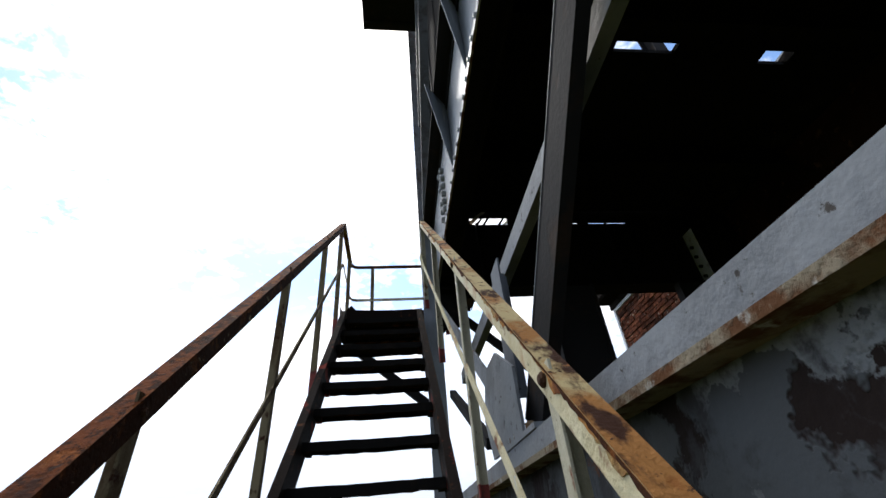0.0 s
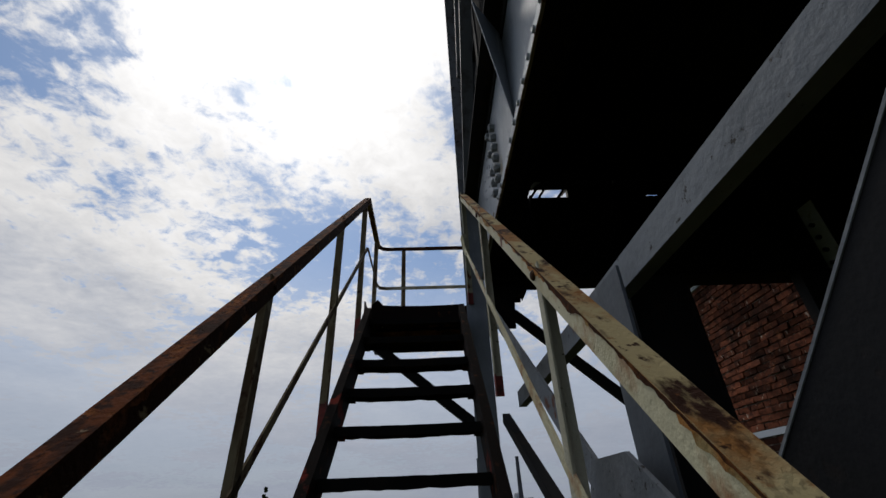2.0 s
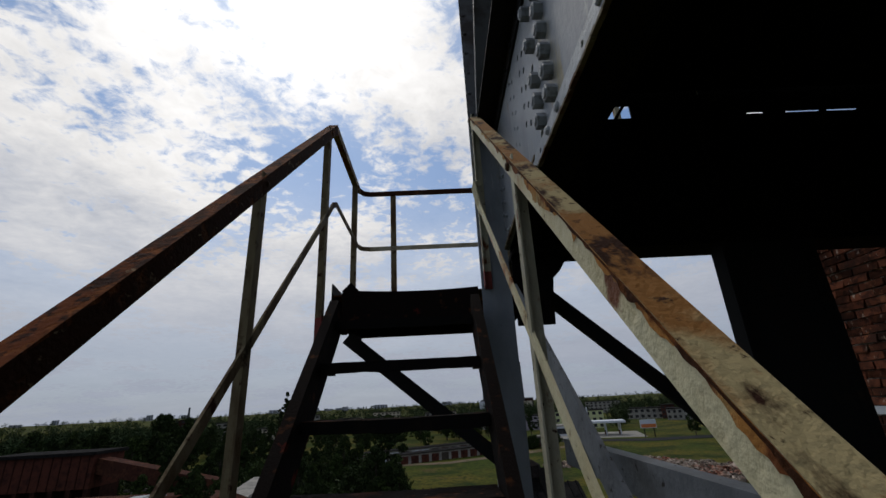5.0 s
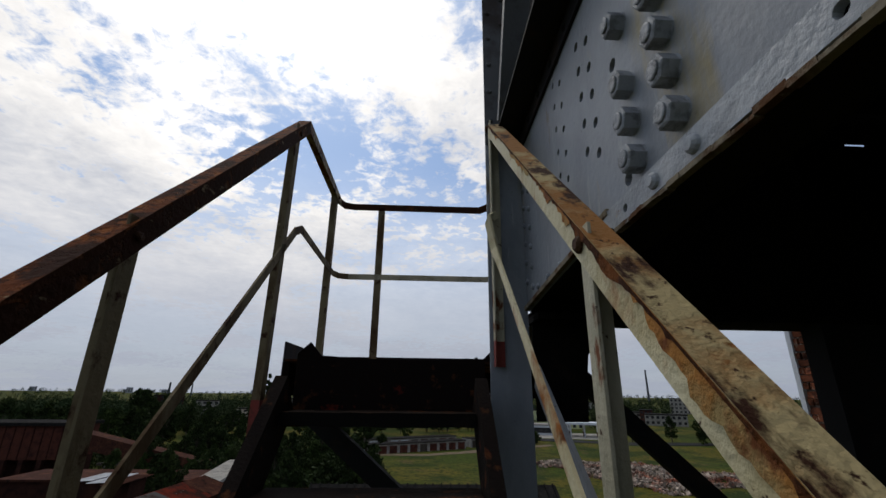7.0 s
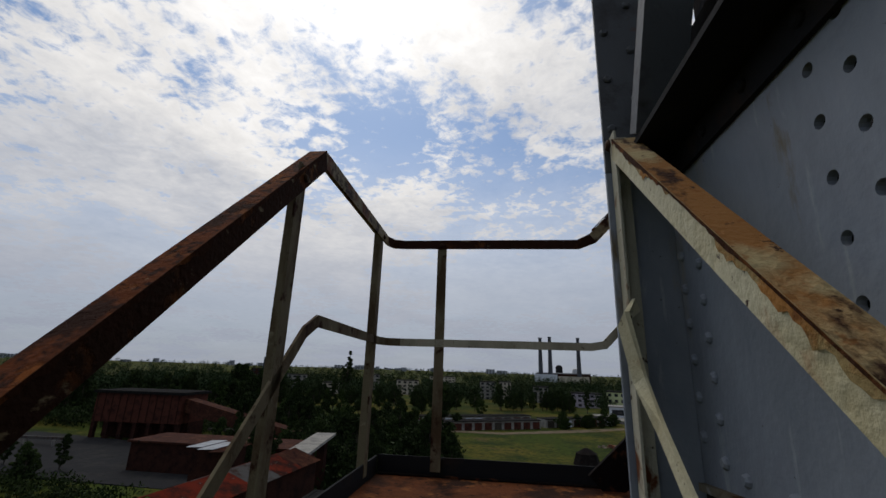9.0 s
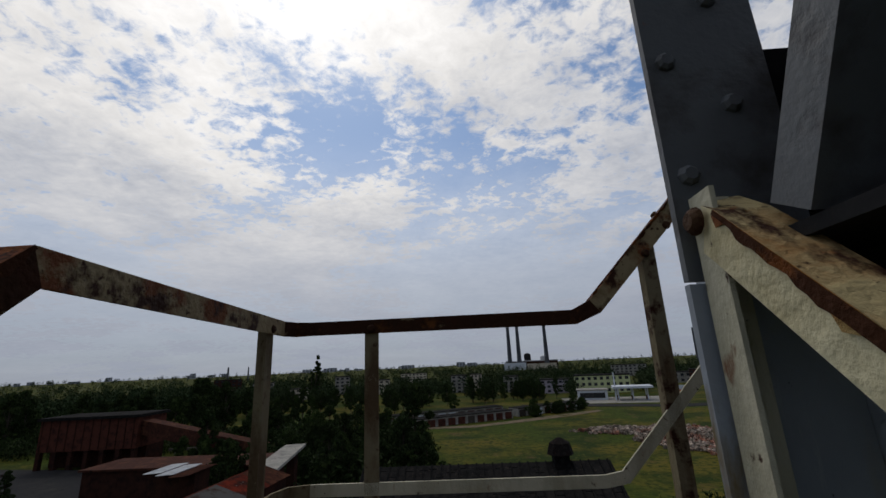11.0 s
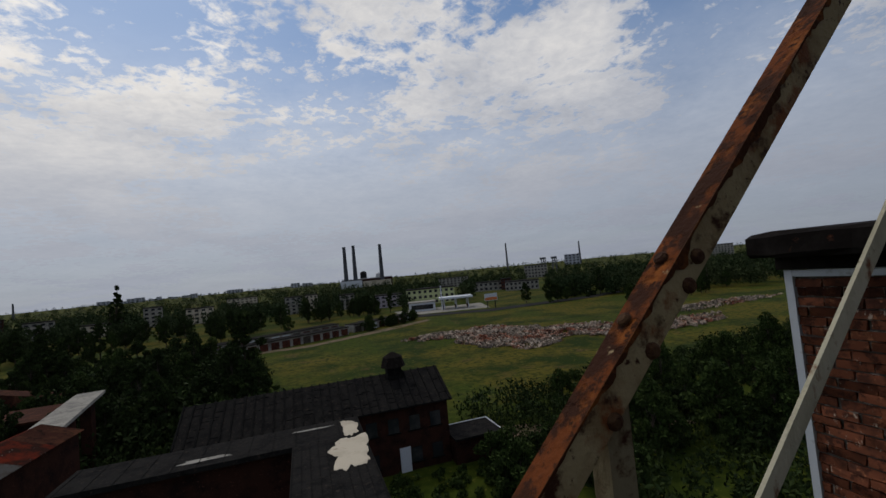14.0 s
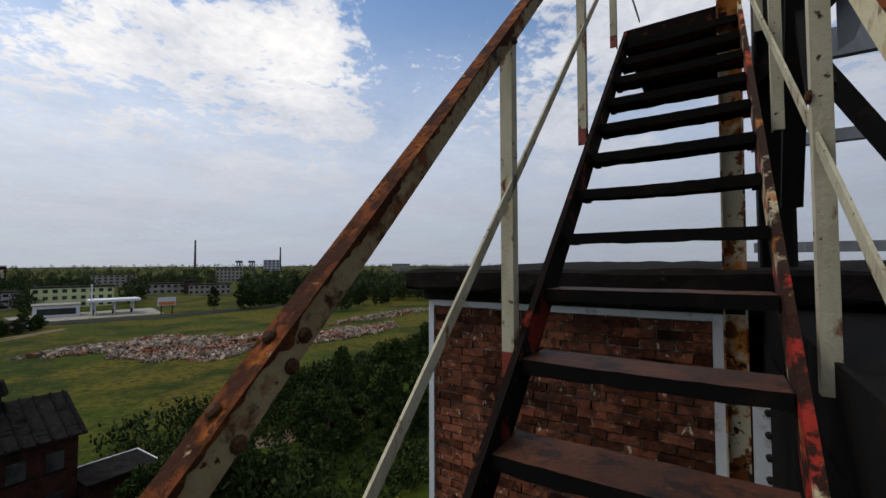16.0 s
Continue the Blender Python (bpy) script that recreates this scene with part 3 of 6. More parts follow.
def bolt_head(ob, at, axis, r=0.013):
    bm = bmesh.new()
    dome(bm, at, axis, r, r * 0.7, 10)
    part("bolt", bm, M_BOLT, ob)


def handrail(ob, pts, inner, side, top=None, deep=()):
    bms = [bmesh.new() for _ in pts[1:]]
    sweep_rings(bms, pts, rail_profile(inner), deep)
    for k, bm in enumerate(bms):
        part_faces("handrail", bm, [side[k] if isinstance(side, list) else side, (top[k] if isinstance(top, list) else top) or M_RAILTOP], ob)


S2 = 1.033
W1 = 0.84
ra = thing("stair_railing", label="cream angle-iron railing with rusted brown top along the open side", category="railing", group="stair railings")
PL = Vector((0, -0.88, 1.077))
DL = Vector((0, -1, -0.957))
# side colours mix real rust with the shade of the backlit inner face
handrail(ra, [PL + DL * 3.9, PL, Vector((0, -0.07, BACK_Z)), Vector((0.02, -0.02, BACK_Z)), Vector((0.07, 0, BACK_Z))], 1, [M_RAILBROWN, M_RAILDARK, M_RAILBROWN, M_RAILBROWN], None, (1, 1, 0.85, 0.85, 0.8))
# open-side mid rail and posts are backlit; that shade is in their colour
flat_rail(ra, [Vector((-0.012, -4.78, -3.37)), Vector((-0.012, -0.86, 0.52)), Vector((-0.012, -0.78, 0.56)), Vector((-0.012, -0.07, 0.55)), Vector((0.01, -0.008, 0.55)), Vector((0.07, 0.012, 0.55))], M_POSTSHADE)
for y in (-0.97, -1.80, -2.76, -3.77):
    z = PL.z + (y - PL.y) * 0.957
    post_at(ra, -0.008, y, z - 1.33, z - 0.02, -1, -1, M_POSTSHADE, 0.16)
    bolt_head(ra, (0, y - 0.022, z - 0.06), (1, 0, 0), 0.012)
post_at(ra, -0.008, -0.13, 0.0, BACK_Z - 0.008, -1, -1, M_POSTSHADE)
bolt_head(ra, (0, -0.152, BACK_Z - 0.03), (1, 0, 0), 0.012)

rb = thing("stair_railing", label="peeling cream railing with orange rust beside the grey girder", category="railing", group="stair railings")
PR = Vector((W1, -0.905, 1.085))
DR = Vector((0, -1, -0.922))
handrail(rb, [PR + DR * 3.95, PR + DR * 0.04, PR + Vector((0.015, 0.03, 0.0))], -1, M_RAIL, M_RAIL2)
flat_rail(rb, [Vector((W1 + 0.012, -4.75, -2.985)), Vector((W1 + 0.012, -1.06, 0.33)), Vector((W1 + 0.005, -0.98, 0.42)), Vector((W1 - 0.015, -0.96, 0.56)), Vector((W1 + 0.03, -0.92, 0.60))], M_RAIL)
for y in (-0.885, -1.91, -2.96, -3.95):
    z = PR.z + (y - PR.y) * 0.922
    post_at(rb, W1 + 0.008, y, z - 1.15, z - 0.02, 1, -1, M_POST, 0.1)
    bolt_head(rb, (W1, y - 0.022, z - 0.055), (-1, 0, 0), 0.017)

B2 = Vector((0.95, 0, RAIL_Z))
D2 = Vector((1, 0, S2))
rc = thing("stair_railing", label="rust-orange handrail on cream posts rising over the brick building", category="railing", group="stair railings")
# back stretches use the darkest side colour: rust plus backlit shade
handrail(rc, [Vector((0.07, 0, BACK_Z)), Vector((0.91, 0, BACK_Z)), B2 + Vector((0.02, 0, 0.012)), B2 + D2 * 0.375, B2 + D2 * 3.4, B2 + D2 * 3.4 + Vector((1.1, 0, 0))], 1, [M_RAILBROWN, M_RAILBROWN, M_RAILDARK, M_RAILDARK, M_RAILDARK], None, (0.8, 0.85, 0.95, 1, 1, 1))
flat_rail(rc, [Vector((0.07, 0.012, 0.55)), Vector((0.95, 0.012, 0.55)), B2 + Vector((0.06, 0.012, -0.51)), B2 + D2 * 3.4 + Vector((0, 0.012, -0.59)), B2 + D2 * 3.4 + Vector((1.1, 0.012, -0.59))], M_POST)
# the back post and the first stair post take the shaded copy
post_at(rc, 0.235, 0.008, 0.0, BACK_Z - 0.008, 1, 1, M_POSTSHADE)
bolt_head(rc, (0.257, 0, BACK_Z - 0.028), (0, -1, 0), 0.013)
for x in (1.16, 2.26, 3.28, 4.2):
    z = RAIL_Z + (x - 0.95) * S2
    post_at(rc, x, 0.008, z - 1.24, z - 0.02, 1, 1, M_POSTSHADE if x < 1.5 else M_POST, 0.09)
    bolt_head(rc, (x + 0.01, 0, z - 0.06), (0, -1, 0), 0.014)
# the bolted splice half-way up the first rise
for x, dz in ((1.235, 0.0), (1.325, 0.0)):
    z = RAIL_Z + (x - 0.95) * S2
    bolt_head(rc, (x, 0.03, z + 0.003), (-0.7, 0, 0.7), 0.013)
    bolt_head(rc, (x + 0.02, 0, z - 0.045), (0, -1, 0), 0.014)
bolt_head(rc, (1.37, 0, RAIL_Z + 0.42 * S2 - 0.045), (0, -1, 0), 0.014)

rd = thing("stair_railing", label="cream angle-iron railing on the tower side of the flight", category="railing", group="stair railings")
o2 = Vector((0, -0.80, 0.04))
handrail(rd, [B2 + o2 + D2 * 0.42, B2 + o2 + D2 * 3.2], -1, M_RAIL)
flat_rail(rd, [Vector((1.5, -0.855, 1.142)), Vector((4.2, -0.74, 3.478))], M_POST)
for x in (2.38, 3.3, 4.1):
    z = RAIL_Z + 0.04 + (x - 0.95) * S2
    post_at(rd, x, -0.808, z - 1.36, z - 0.02, 1, -1, M_POST)
    bolt_head(rd, (x + 0.01, -0.808, z - 0.56), (0, 1, 0), 0.02)


def edge_rust(ob, p, d, length, out, seed, mat, least, most, lift, start=0.0):
    """Rust creeping from a rail's top edge down its side: a ragged flake layer, out is the side's normal."""
    d = Vector(d).normalized()
    out = Vector(out)
    fall = (Vector((0, 0, -1)) - d * (-d.z)).normalized()
    bm = bmesh.new()
    n = int(length / 0.012)
    prev = None
    for k in range(n + 1):
        s = start + length * k / n
        q = noise.noise(Vector((s * 3.1, seed, 0))) + 0.6 * noise.noise(Vector((s * 13, seed, 3))) + 0.4 * noise.noise(Vector((s * 47, seed, 5)))
        w = max(0.0015, min(0.064, least + (most - least) * max(0, q + 0.1)))
        c = Vector(p) + d * s + out * lift
        row = [bm.verts.new(c - fall * 0.0005), bm.verts.new(c + fall * w)]
        if prev:
            bm.faces.new((prev[0], prev[1], row[1], row[0]))
        prev = row
    if bm.faces[:][0].normal.dot(out) < 0:
        bmesh.ops.reverse_faces(bm, faces=bm.faces)
    o = part("rust_streak", bm, mat, ob, "orange and brown rust along the rail's edge")
    md = o.modifiers.new("thick", "SOLIDIFY")
    md.thickness, md.offset = 0.001, 1.0


edge_rust(rb, PR + DR * 0.04, DR, 5.2, (-1, 0, 0), 4, M_ORUST, 0.004, 0.045, 0.0012)
edge_rust(rb, PR + DR * 0.04, DR, 5.2, (-1, 0, 0), 5, M_DRUST, 0.003, 0.022, 0.0024)
edge_rust(rc, B2 + D2 * 0.03, D2, 3.6, (0, -1, 0), 6, M_DRUST, 0.003, 0.034, 0.0012)
edge_rust(ra, PL, DL, 5.2, (1, 0, 0.0), 7, M_DRUST, 0.004, 0.030, 0.0012)

# landing between the flights
land = thing("landing", label="rusted steel plate landing with bent dark front channel", category="landing")
bm = bmesh.new()
box(bm, (-0.005, -0.808, -0.03), (1.06, 0.03, -0.022))
part("plate", bm, M_PLATE, land)
bm = bmesh.new()
n = 16
top = [(0.77 * k / n + 0.05, -0.0 - 0.02 * math.sin(k / n * 2.6) + (0.05 if k == 1 else 0)) for k in range(n + 1)]
va = [[bm.verts.new((x, y, z)) for x, z in top] + [bm.verts.new((x, y, -0.22)) for x, _ in top[::-1]] for y in (-0.822, -0.812)]
m = len(va[0])
bm.faces.new(va[0])
bm.faces.new(va[1][::-1])
for k in range(m):
    bm.faces.new((va[0][k], va[0][(k + 1) % m], va[1][(k + 1) % m], va[1][k]))
bmesh.ops.recalc_face_normals(bm, faces=bm.faces)
part("front_channel", bm, M_STRINGER, land)
for a, b in (((0.0, 0.02, -0.08), (1.06, 0.02, -0.08)), ((0.0, -0.80, -0.1), (0.0, 0.02, -0.1)), ((1.05, -0.68, -0.1), (1.05, 0.02, -0.1))):
    bm = bmesh.new()
    bar(bm, a, b, 0.03, 0.13)
    part("edge_beam", bm, M_STRINGER, land)
for lo, hi in (((-0.008, 0.032, -0.12), (0.965, 0.04, 0.055)), ((-0.018, -0.79, -0.12), (-0.01, 0.031, 0.05))):
    bm = bmesh.new()
    box(bm, lo, hi)
    part("toe_rim", bm, M_DARK, land)
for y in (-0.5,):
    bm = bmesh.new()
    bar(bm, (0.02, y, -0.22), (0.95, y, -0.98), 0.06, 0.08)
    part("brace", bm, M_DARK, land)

# upper landing at the head of the second flight
land2 = thing("landing", label="dark underside of the upper steel landing", category="landing")
X2, Z2 = 1.068 + N2 * G2 + 0.02, (N2 + 1) * R2 - 0.071
bm = bmesh.new()
box(bm, (X2, -0.75, Z2 - 0.02), (X2 + 1.1, 0.02, Z2))
part("plate", bm, M_TREAD, land2)
for lo, hi in (((X2 - 0.01, -0.7, Z2 - 0.2), (X2 + 0.01, 0.0, Z2 - 0.003)), ((X2 + 1.08, -0.7, Z2 - 0.2), (X2 + 1.1, 0.0, Z2 - 0.022)), ((X2 + .01, -0.02, Z2 - 0.18), (X2 + 1.08, 0.0, Z2 - 0.022)), ((X2 + .01, -0.74, Z2 - 0.18), (X2 + 1.08, -0.72, Z2 - 0.022))):
    bm = bmesh.new()
    box(bm, lo, hi)
    part("edge_beam", bm, M_STRINGER, land2)

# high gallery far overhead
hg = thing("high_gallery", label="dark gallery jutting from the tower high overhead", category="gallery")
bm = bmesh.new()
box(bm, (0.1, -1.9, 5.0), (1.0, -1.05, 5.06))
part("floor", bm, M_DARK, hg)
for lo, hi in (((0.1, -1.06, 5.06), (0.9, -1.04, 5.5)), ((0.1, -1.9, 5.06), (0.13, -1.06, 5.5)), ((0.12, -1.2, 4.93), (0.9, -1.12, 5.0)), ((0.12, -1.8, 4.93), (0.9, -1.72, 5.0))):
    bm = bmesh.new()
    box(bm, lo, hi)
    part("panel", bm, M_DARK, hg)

# ---- the tower ----
g = thing("plate_girder", label="grey-painted riveted plate girder with hexagon bolts and open holes", category="girder")
holes = []
for y, zs, r in ((-1.407, 0.890, 0.0115), (-1.638, 0.840, 0.0145)):
    for k in range(5):
        holes.append((y, zs - 0.09 * k, r))
        holes.append((y - 0.0695, zs - 0.0455 - 0.09 * k, r))
holes += [(-1.476, 0.934, 0.0115)]
holes += [(-1.832, z, 0.017) for z in (0.597, 0.445, 0.294)]
bm = bmesh.new()
plate_with_holes(bm, 1.0, 1.014, [(-6.2, 0.252), (-1.75, 0.252), (-1.2, 0.215), (-0.86, 0.185), (-0.86, 1.0), (-6.2, 1.0)], holes)
part("web", bm, M_GREY, g)
for y, z in [(-1.89, z) for z in (0.82, 0.655, 0.49, 0.397, 0.307)] + [(-2.035, z) for z in (0.76, 0.67, 0.58, 0.486, 0.40, 0.31)]:
    bm = bmesh.new()
    hex_bolt(bm, (1.0, y, z), (-1, 0, 0), 0.030, 0.036)
    part("bolt", bm, M_BOLTGREY, g)
for y0, y1 in ((-6.2, -0.86),):
    for z, prof in ((1.0, [(0.88, 1.0), (1.02, 1.0), (1.02, 1.015), (0.88, 1.015)]), (1.0, [(0.988, 0.93), (0.9985, 0.93), (0.9985, 0.998), (0.988, 0.998)]), (0.9, [(1.016, 0.238), (1.18, 0.238), (1.18, 0.251), (1.016, 0.251)])):
        bm = bmesh.new()
        a = [bm.verts.new((x, y0, zz)) for x, zz in prof]
        b = [bm.verts.new((x, y1, zz)) for x, zz in prof]
        for k in range(4):
            bm.faces.new((a[k], a[(k + 1) % 4], b[(k + 1) % 4], b[k]))
        bm.faces.new(a[::-1])
        bm.faces.new(b)
        bmesh.ops.recalc_face_normals(bm, faces=bm.faces)
        # flanges of the grey girder get dark colours in place of underside shade
        part("flange", bm, M_SHADEBLACK if z == 0.9 else M_DARK, g)
rivets(g, [(1.0, -0.9, 0.9 - 0.0855 * k) for k in range(8)] + [(1.0, -0.985, 0.86 - 0.0855 * k) for k in range(8)], (-1, 0, 0), M_GREY)
rivets(g, [(1.0, -1.06 - 0.14 * k, 0.245) for k in range(5)], (-1, 0, 0), M_GREY)
# the bottom angle: a pale upright leg in front of the web, riveted, with a rough brown edge
bm = bmesh.new()
plate_with_holes(bm, 0.986, 0.999, [(-6.2, 0.197), (-1.765, 0.203), (-1.70, 0.240), (-1.715, 0.256), (-6.2, 0.256)], [(-1.828, 0.226, 0.010), (-2.32, 0.226, 0.010)])
part("bottom_angle", bm, M_PALEGREY, g, "pale grey painted bottom angle of the girder")
# near-black stands in for the shade beneath the bottom angle
bm = bmesh.new()
box(bm, (1.0, -6.2, 0.198), (1.10, -1.78, 0.208))
part("bottom_flange", bm, M_SHADEBLACK, g)
for y in [-1.948, -2.07] + [-2.45 - 0.125 * k for k in range(12)]:
    bm = bmesh.new()
    dome(bm, (0.986, y, 0.227), (-1, 0, 0), 0.017, 0.013, 12)
    part("rivet", bm, M_PALEGREY, g)
rngl = random.Random(77)
bm = bmesh.new()
yy = -1.77
while yy > -3.6:
    w = rngl.uniform(0.02, 0.06)
    z = 0.1965 + rngl.uniform(-0.002, 0.002)
    box(bm, (0.9845 + rngl.uniform(-0.001, 0.001), yy - w, z - 0.004), (1.0, yy, z + rngl.uniform(0.002, 0.007)))
    yy -= w
bmesh.ops.remove_doubles(bm, verts=bm.verts, dist=0.0001)
part("rough_edge", bm, M_LIP, g, "rough brown rusted edge")
bm = bmesh.new()
bar(bm, (0.991, -0.87, 0.192), (0.991, -1.74, 0.256), 0.015, 0.016)
part("bottom_lip", bm, M_LIP, g)
rivets(g, [(0.988, -0.95 - 0.16 * k, 0.965) for k in range(18)], (-1, 0, 0), M_DARK)
# bracket plates on the outer flange
for y in (-2.55, -3.35):
    bm = bmesh.new()
    vs = [bm.verts.new(p) for p in ((0.999, y, 0.23), (0.80, y - 0.25, 0.95), (0.999, y - 0.02, 0.98))]
    ws = [bm.verts.new(v.co + Vector((0, 0.012, 0))) for v in vs]
    bm.faces.new(vs)
    bm.faces.new(ws[::-1])
    for k in range(3):
        bm.faces.new((vs[k], vs[(k + 1) % 3], ws[(k + 1) % 3], ws[k]))
    bmesh.ops.recalc_face_normals(bm, faces=bm.faces)
    part("bracket_plate", bm, M_GREY, g)

col = thing("tower_column", label="tall riveted column, grey below and darker with rust above", category="column", group="tower columns")
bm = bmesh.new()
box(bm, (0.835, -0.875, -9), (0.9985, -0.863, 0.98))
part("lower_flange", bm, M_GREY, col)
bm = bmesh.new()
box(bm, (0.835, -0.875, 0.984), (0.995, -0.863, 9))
part("upper_flange", bm, M_DARKGREY, col)
bm = bmesh.new()
box(bm, (0.90, -0.861, -9), (0.912, -0.769, 9))
part("web", bm, M_GREY, col)
bm = bmesh.new()
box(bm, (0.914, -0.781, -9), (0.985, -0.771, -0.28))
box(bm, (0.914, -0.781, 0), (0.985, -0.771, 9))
part("back_flange", bm, M_DARKGREY, col)
rivets(col, [(0.860, -0.875, 1.12 + 0.17 * k) for k in range(46)] + [(0.935, -0.875, 1.05 + 0.17 * k) for k in range(46)], (0, -1, 0), M_DARKGREY)

# inner verticals and battens above the girder
tw = thing("tower_lattice", label="dark lattice of tower verticals with short battens", category="lattice")
for y in (-1.12, -1.62):
    bm = bmesh.new()
    box(bm, (1.03, y - 0.05, 1.02), (1.13, y + 0.05, 9))
    part("vertical", bm, M_DARK, tw)
for k in range(12):
    bm = bmesh.new()
    bar(bm, (1.08, -1.57, 2.3 + 0.45 * k), (1.08, -1.17, 2.3 + 0.45 * k), 0.05, 0.10)
    part("batten", bm, M_DARK, tw)
for a, b in (((0.93, -1.0, 1.03), (0.93, -2.4, 3.6)), ((0.95, -1.05, 2.6), (0.95, -2.0, 5.0))):
    bm = bmesh.new()
    bar(bm, a, b, 0.05, 0.11, (1, 0, 0))
    part("brace", bm, M_DARKGREY, tw)
# sheets and roof added to shut daylight out of the tower's inside
blackout = thing("tower_cladding", label="black sheets added above the girder to keep the tower dark", category="cladding")
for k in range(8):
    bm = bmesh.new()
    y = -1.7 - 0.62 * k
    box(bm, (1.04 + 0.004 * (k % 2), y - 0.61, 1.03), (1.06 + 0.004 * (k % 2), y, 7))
    part("sheet", bm, M_SHADEBLACK, blackout)
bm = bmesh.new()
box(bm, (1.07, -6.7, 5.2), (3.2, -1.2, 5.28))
part("roof_sheet", bm, M_SHADEBLACK, blackout)

# the girder's black is the tower's inner shade, put into the colour
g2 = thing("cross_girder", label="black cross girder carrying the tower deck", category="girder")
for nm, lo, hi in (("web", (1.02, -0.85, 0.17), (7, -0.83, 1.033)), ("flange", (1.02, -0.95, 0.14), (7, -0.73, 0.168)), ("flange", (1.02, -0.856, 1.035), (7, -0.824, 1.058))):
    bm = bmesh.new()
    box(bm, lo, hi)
    part(nm, bm, M_SHADEBLACK, g2)
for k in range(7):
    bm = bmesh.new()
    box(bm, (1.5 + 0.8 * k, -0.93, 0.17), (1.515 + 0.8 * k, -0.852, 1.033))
    part("stiffener", bm, M_SHADEBLACK, g2)
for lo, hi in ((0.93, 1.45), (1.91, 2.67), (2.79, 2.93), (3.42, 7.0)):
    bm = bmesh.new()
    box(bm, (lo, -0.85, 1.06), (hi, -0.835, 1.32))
    part("packing", bm, M_SHADEBLACK, g2)
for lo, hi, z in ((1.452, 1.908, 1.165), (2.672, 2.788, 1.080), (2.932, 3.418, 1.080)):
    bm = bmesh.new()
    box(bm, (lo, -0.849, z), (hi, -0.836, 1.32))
    part("packing", bm, M_SHADEBLACK, g2)
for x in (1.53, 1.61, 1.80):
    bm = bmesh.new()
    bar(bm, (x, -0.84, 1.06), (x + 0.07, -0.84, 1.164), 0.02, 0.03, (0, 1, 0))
    part("packing", bm, M_SHADEBLACK, g2)

cg = thing("gusset_plate", label="black torn corner gusset under the cross girder", category="plate")
bm = bmesh.new()
plate = [(1.02, 0.136), (1.36, 0.136), (1.322, 0.101), (1.29, 0.052), (1.248, 0.011), (1.236, -0.08), (1.225, -0.25), (1.02, -0.25)]
va = [[bm.verts.new((x, y, z)) for x, z in plate] for y in (-0.85, -0.838)]
bm.faces.new(va[0])
bm.faces.new(va[1][::-1])
for k in range(8):
    bm.faces.new((va[0][k], va[0][(k + 1) % 8], va[1][(k + 1) % 8], va[1][k]))
bmesh.ops.recalc_face_normals(bm, faces=bm.faces)
part("plate", bm, M_SHADEBLACK, cg)

# planks carry the shade of the deck's underside in their colour
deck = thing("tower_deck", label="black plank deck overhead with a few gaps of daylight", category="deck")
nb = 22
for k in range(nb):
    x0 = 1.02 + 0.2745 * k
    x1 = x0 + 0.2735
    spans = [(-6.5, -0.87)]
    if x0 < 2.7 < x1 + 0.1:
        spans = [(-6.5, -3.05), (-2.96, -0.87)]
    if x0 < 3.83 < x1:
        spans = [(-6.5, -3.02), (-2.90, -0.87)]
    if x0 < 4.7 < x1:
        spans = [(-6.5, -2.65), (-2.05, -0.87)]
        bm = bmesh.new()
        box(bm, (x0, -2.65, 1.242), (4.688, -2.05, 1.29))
        part("plank", bm, M_SHADEBLACK, deck)
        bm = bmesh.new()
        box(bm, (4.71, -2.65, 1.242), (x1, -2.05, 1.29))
        part("plank", bm, M_SHADEBLACK, deck)
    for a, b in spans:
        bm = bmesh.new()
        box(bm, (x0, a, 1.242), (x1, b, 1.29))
        part("plank", bm, M_SHADEBLACK, deck)
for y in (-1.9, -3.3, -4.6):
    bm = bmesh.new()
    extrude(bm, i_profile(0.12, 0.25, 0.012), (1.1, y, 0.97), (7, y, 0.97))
    part("joist", bm, M_SHADEBLACK, deck)

col2 = thing("tower_column", label="wide black steel column under the cross girder", category="column", group="tower columns")
for nm, lo, hi in (("web", (2.175, -0.95, GROUND), (2.64, -0.93, 0.138)), ("flange", (2.15, -0.99, GROUND), (2.173, -0.89, 0.138)), ("flange", (2.642, -0.99, GROUND), (2.665, -0.89, 0.138))):
    bm = bmesh.new()
    box(bm, lo, hi)
    part(nm, bm, M_DARK, col2)

col3 = thing("tower_column", label="black steel column before the brick wall", category="column", group="tower columns")
for nm, lo, hi in (("web", (3.675, -0.95, GROUND), (4.14, -0.93, 0.138)), ("flange", (3.65, -0.99, GROUND), (3.673, -0.89, 0.138)), ("flange", (4.142, -0.99, GROUND), (4.165, -0.89, 0.138))):
    bm = bmesh.new()
    box(bm, lo, hi)
    part(nm, bm, M_DARK, col3)

# walls added beyond and behind the deck to block daylight from below
hall = thing("dark_hall", label="black screen walls added to keep the tower's underside dark", category="wall")
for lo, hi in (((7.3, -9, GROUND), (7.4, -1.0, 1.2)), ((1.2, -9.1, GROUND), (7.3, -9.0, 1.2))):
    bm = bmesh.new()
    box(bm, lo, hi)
    part("wall_sheet", bm, M_SHADEBLACK, hall)

# beams beside the flight
b2 = thing("side_beam", label="light grey channel beam along the flight", category="beam", group="side beams")
bm = bmesh.new()
extrude(bm, [(0, 0), (0, 0.1), (0.05, 0.1), (0.05, 0.092), (0.008, 0.092), (0.008, 0.008), (0.05, 0.008), (0.05, 0)], (1.12, -6.5, -0.90), (1.12, -1.1, -0.90))
part("channel", bm, M_LIGHT, b2)
b3 = thing("side_beam", label="light grey peeling girder with rust patches and brown lip", category="beam", group="side beams")
bm = bmesh.new()
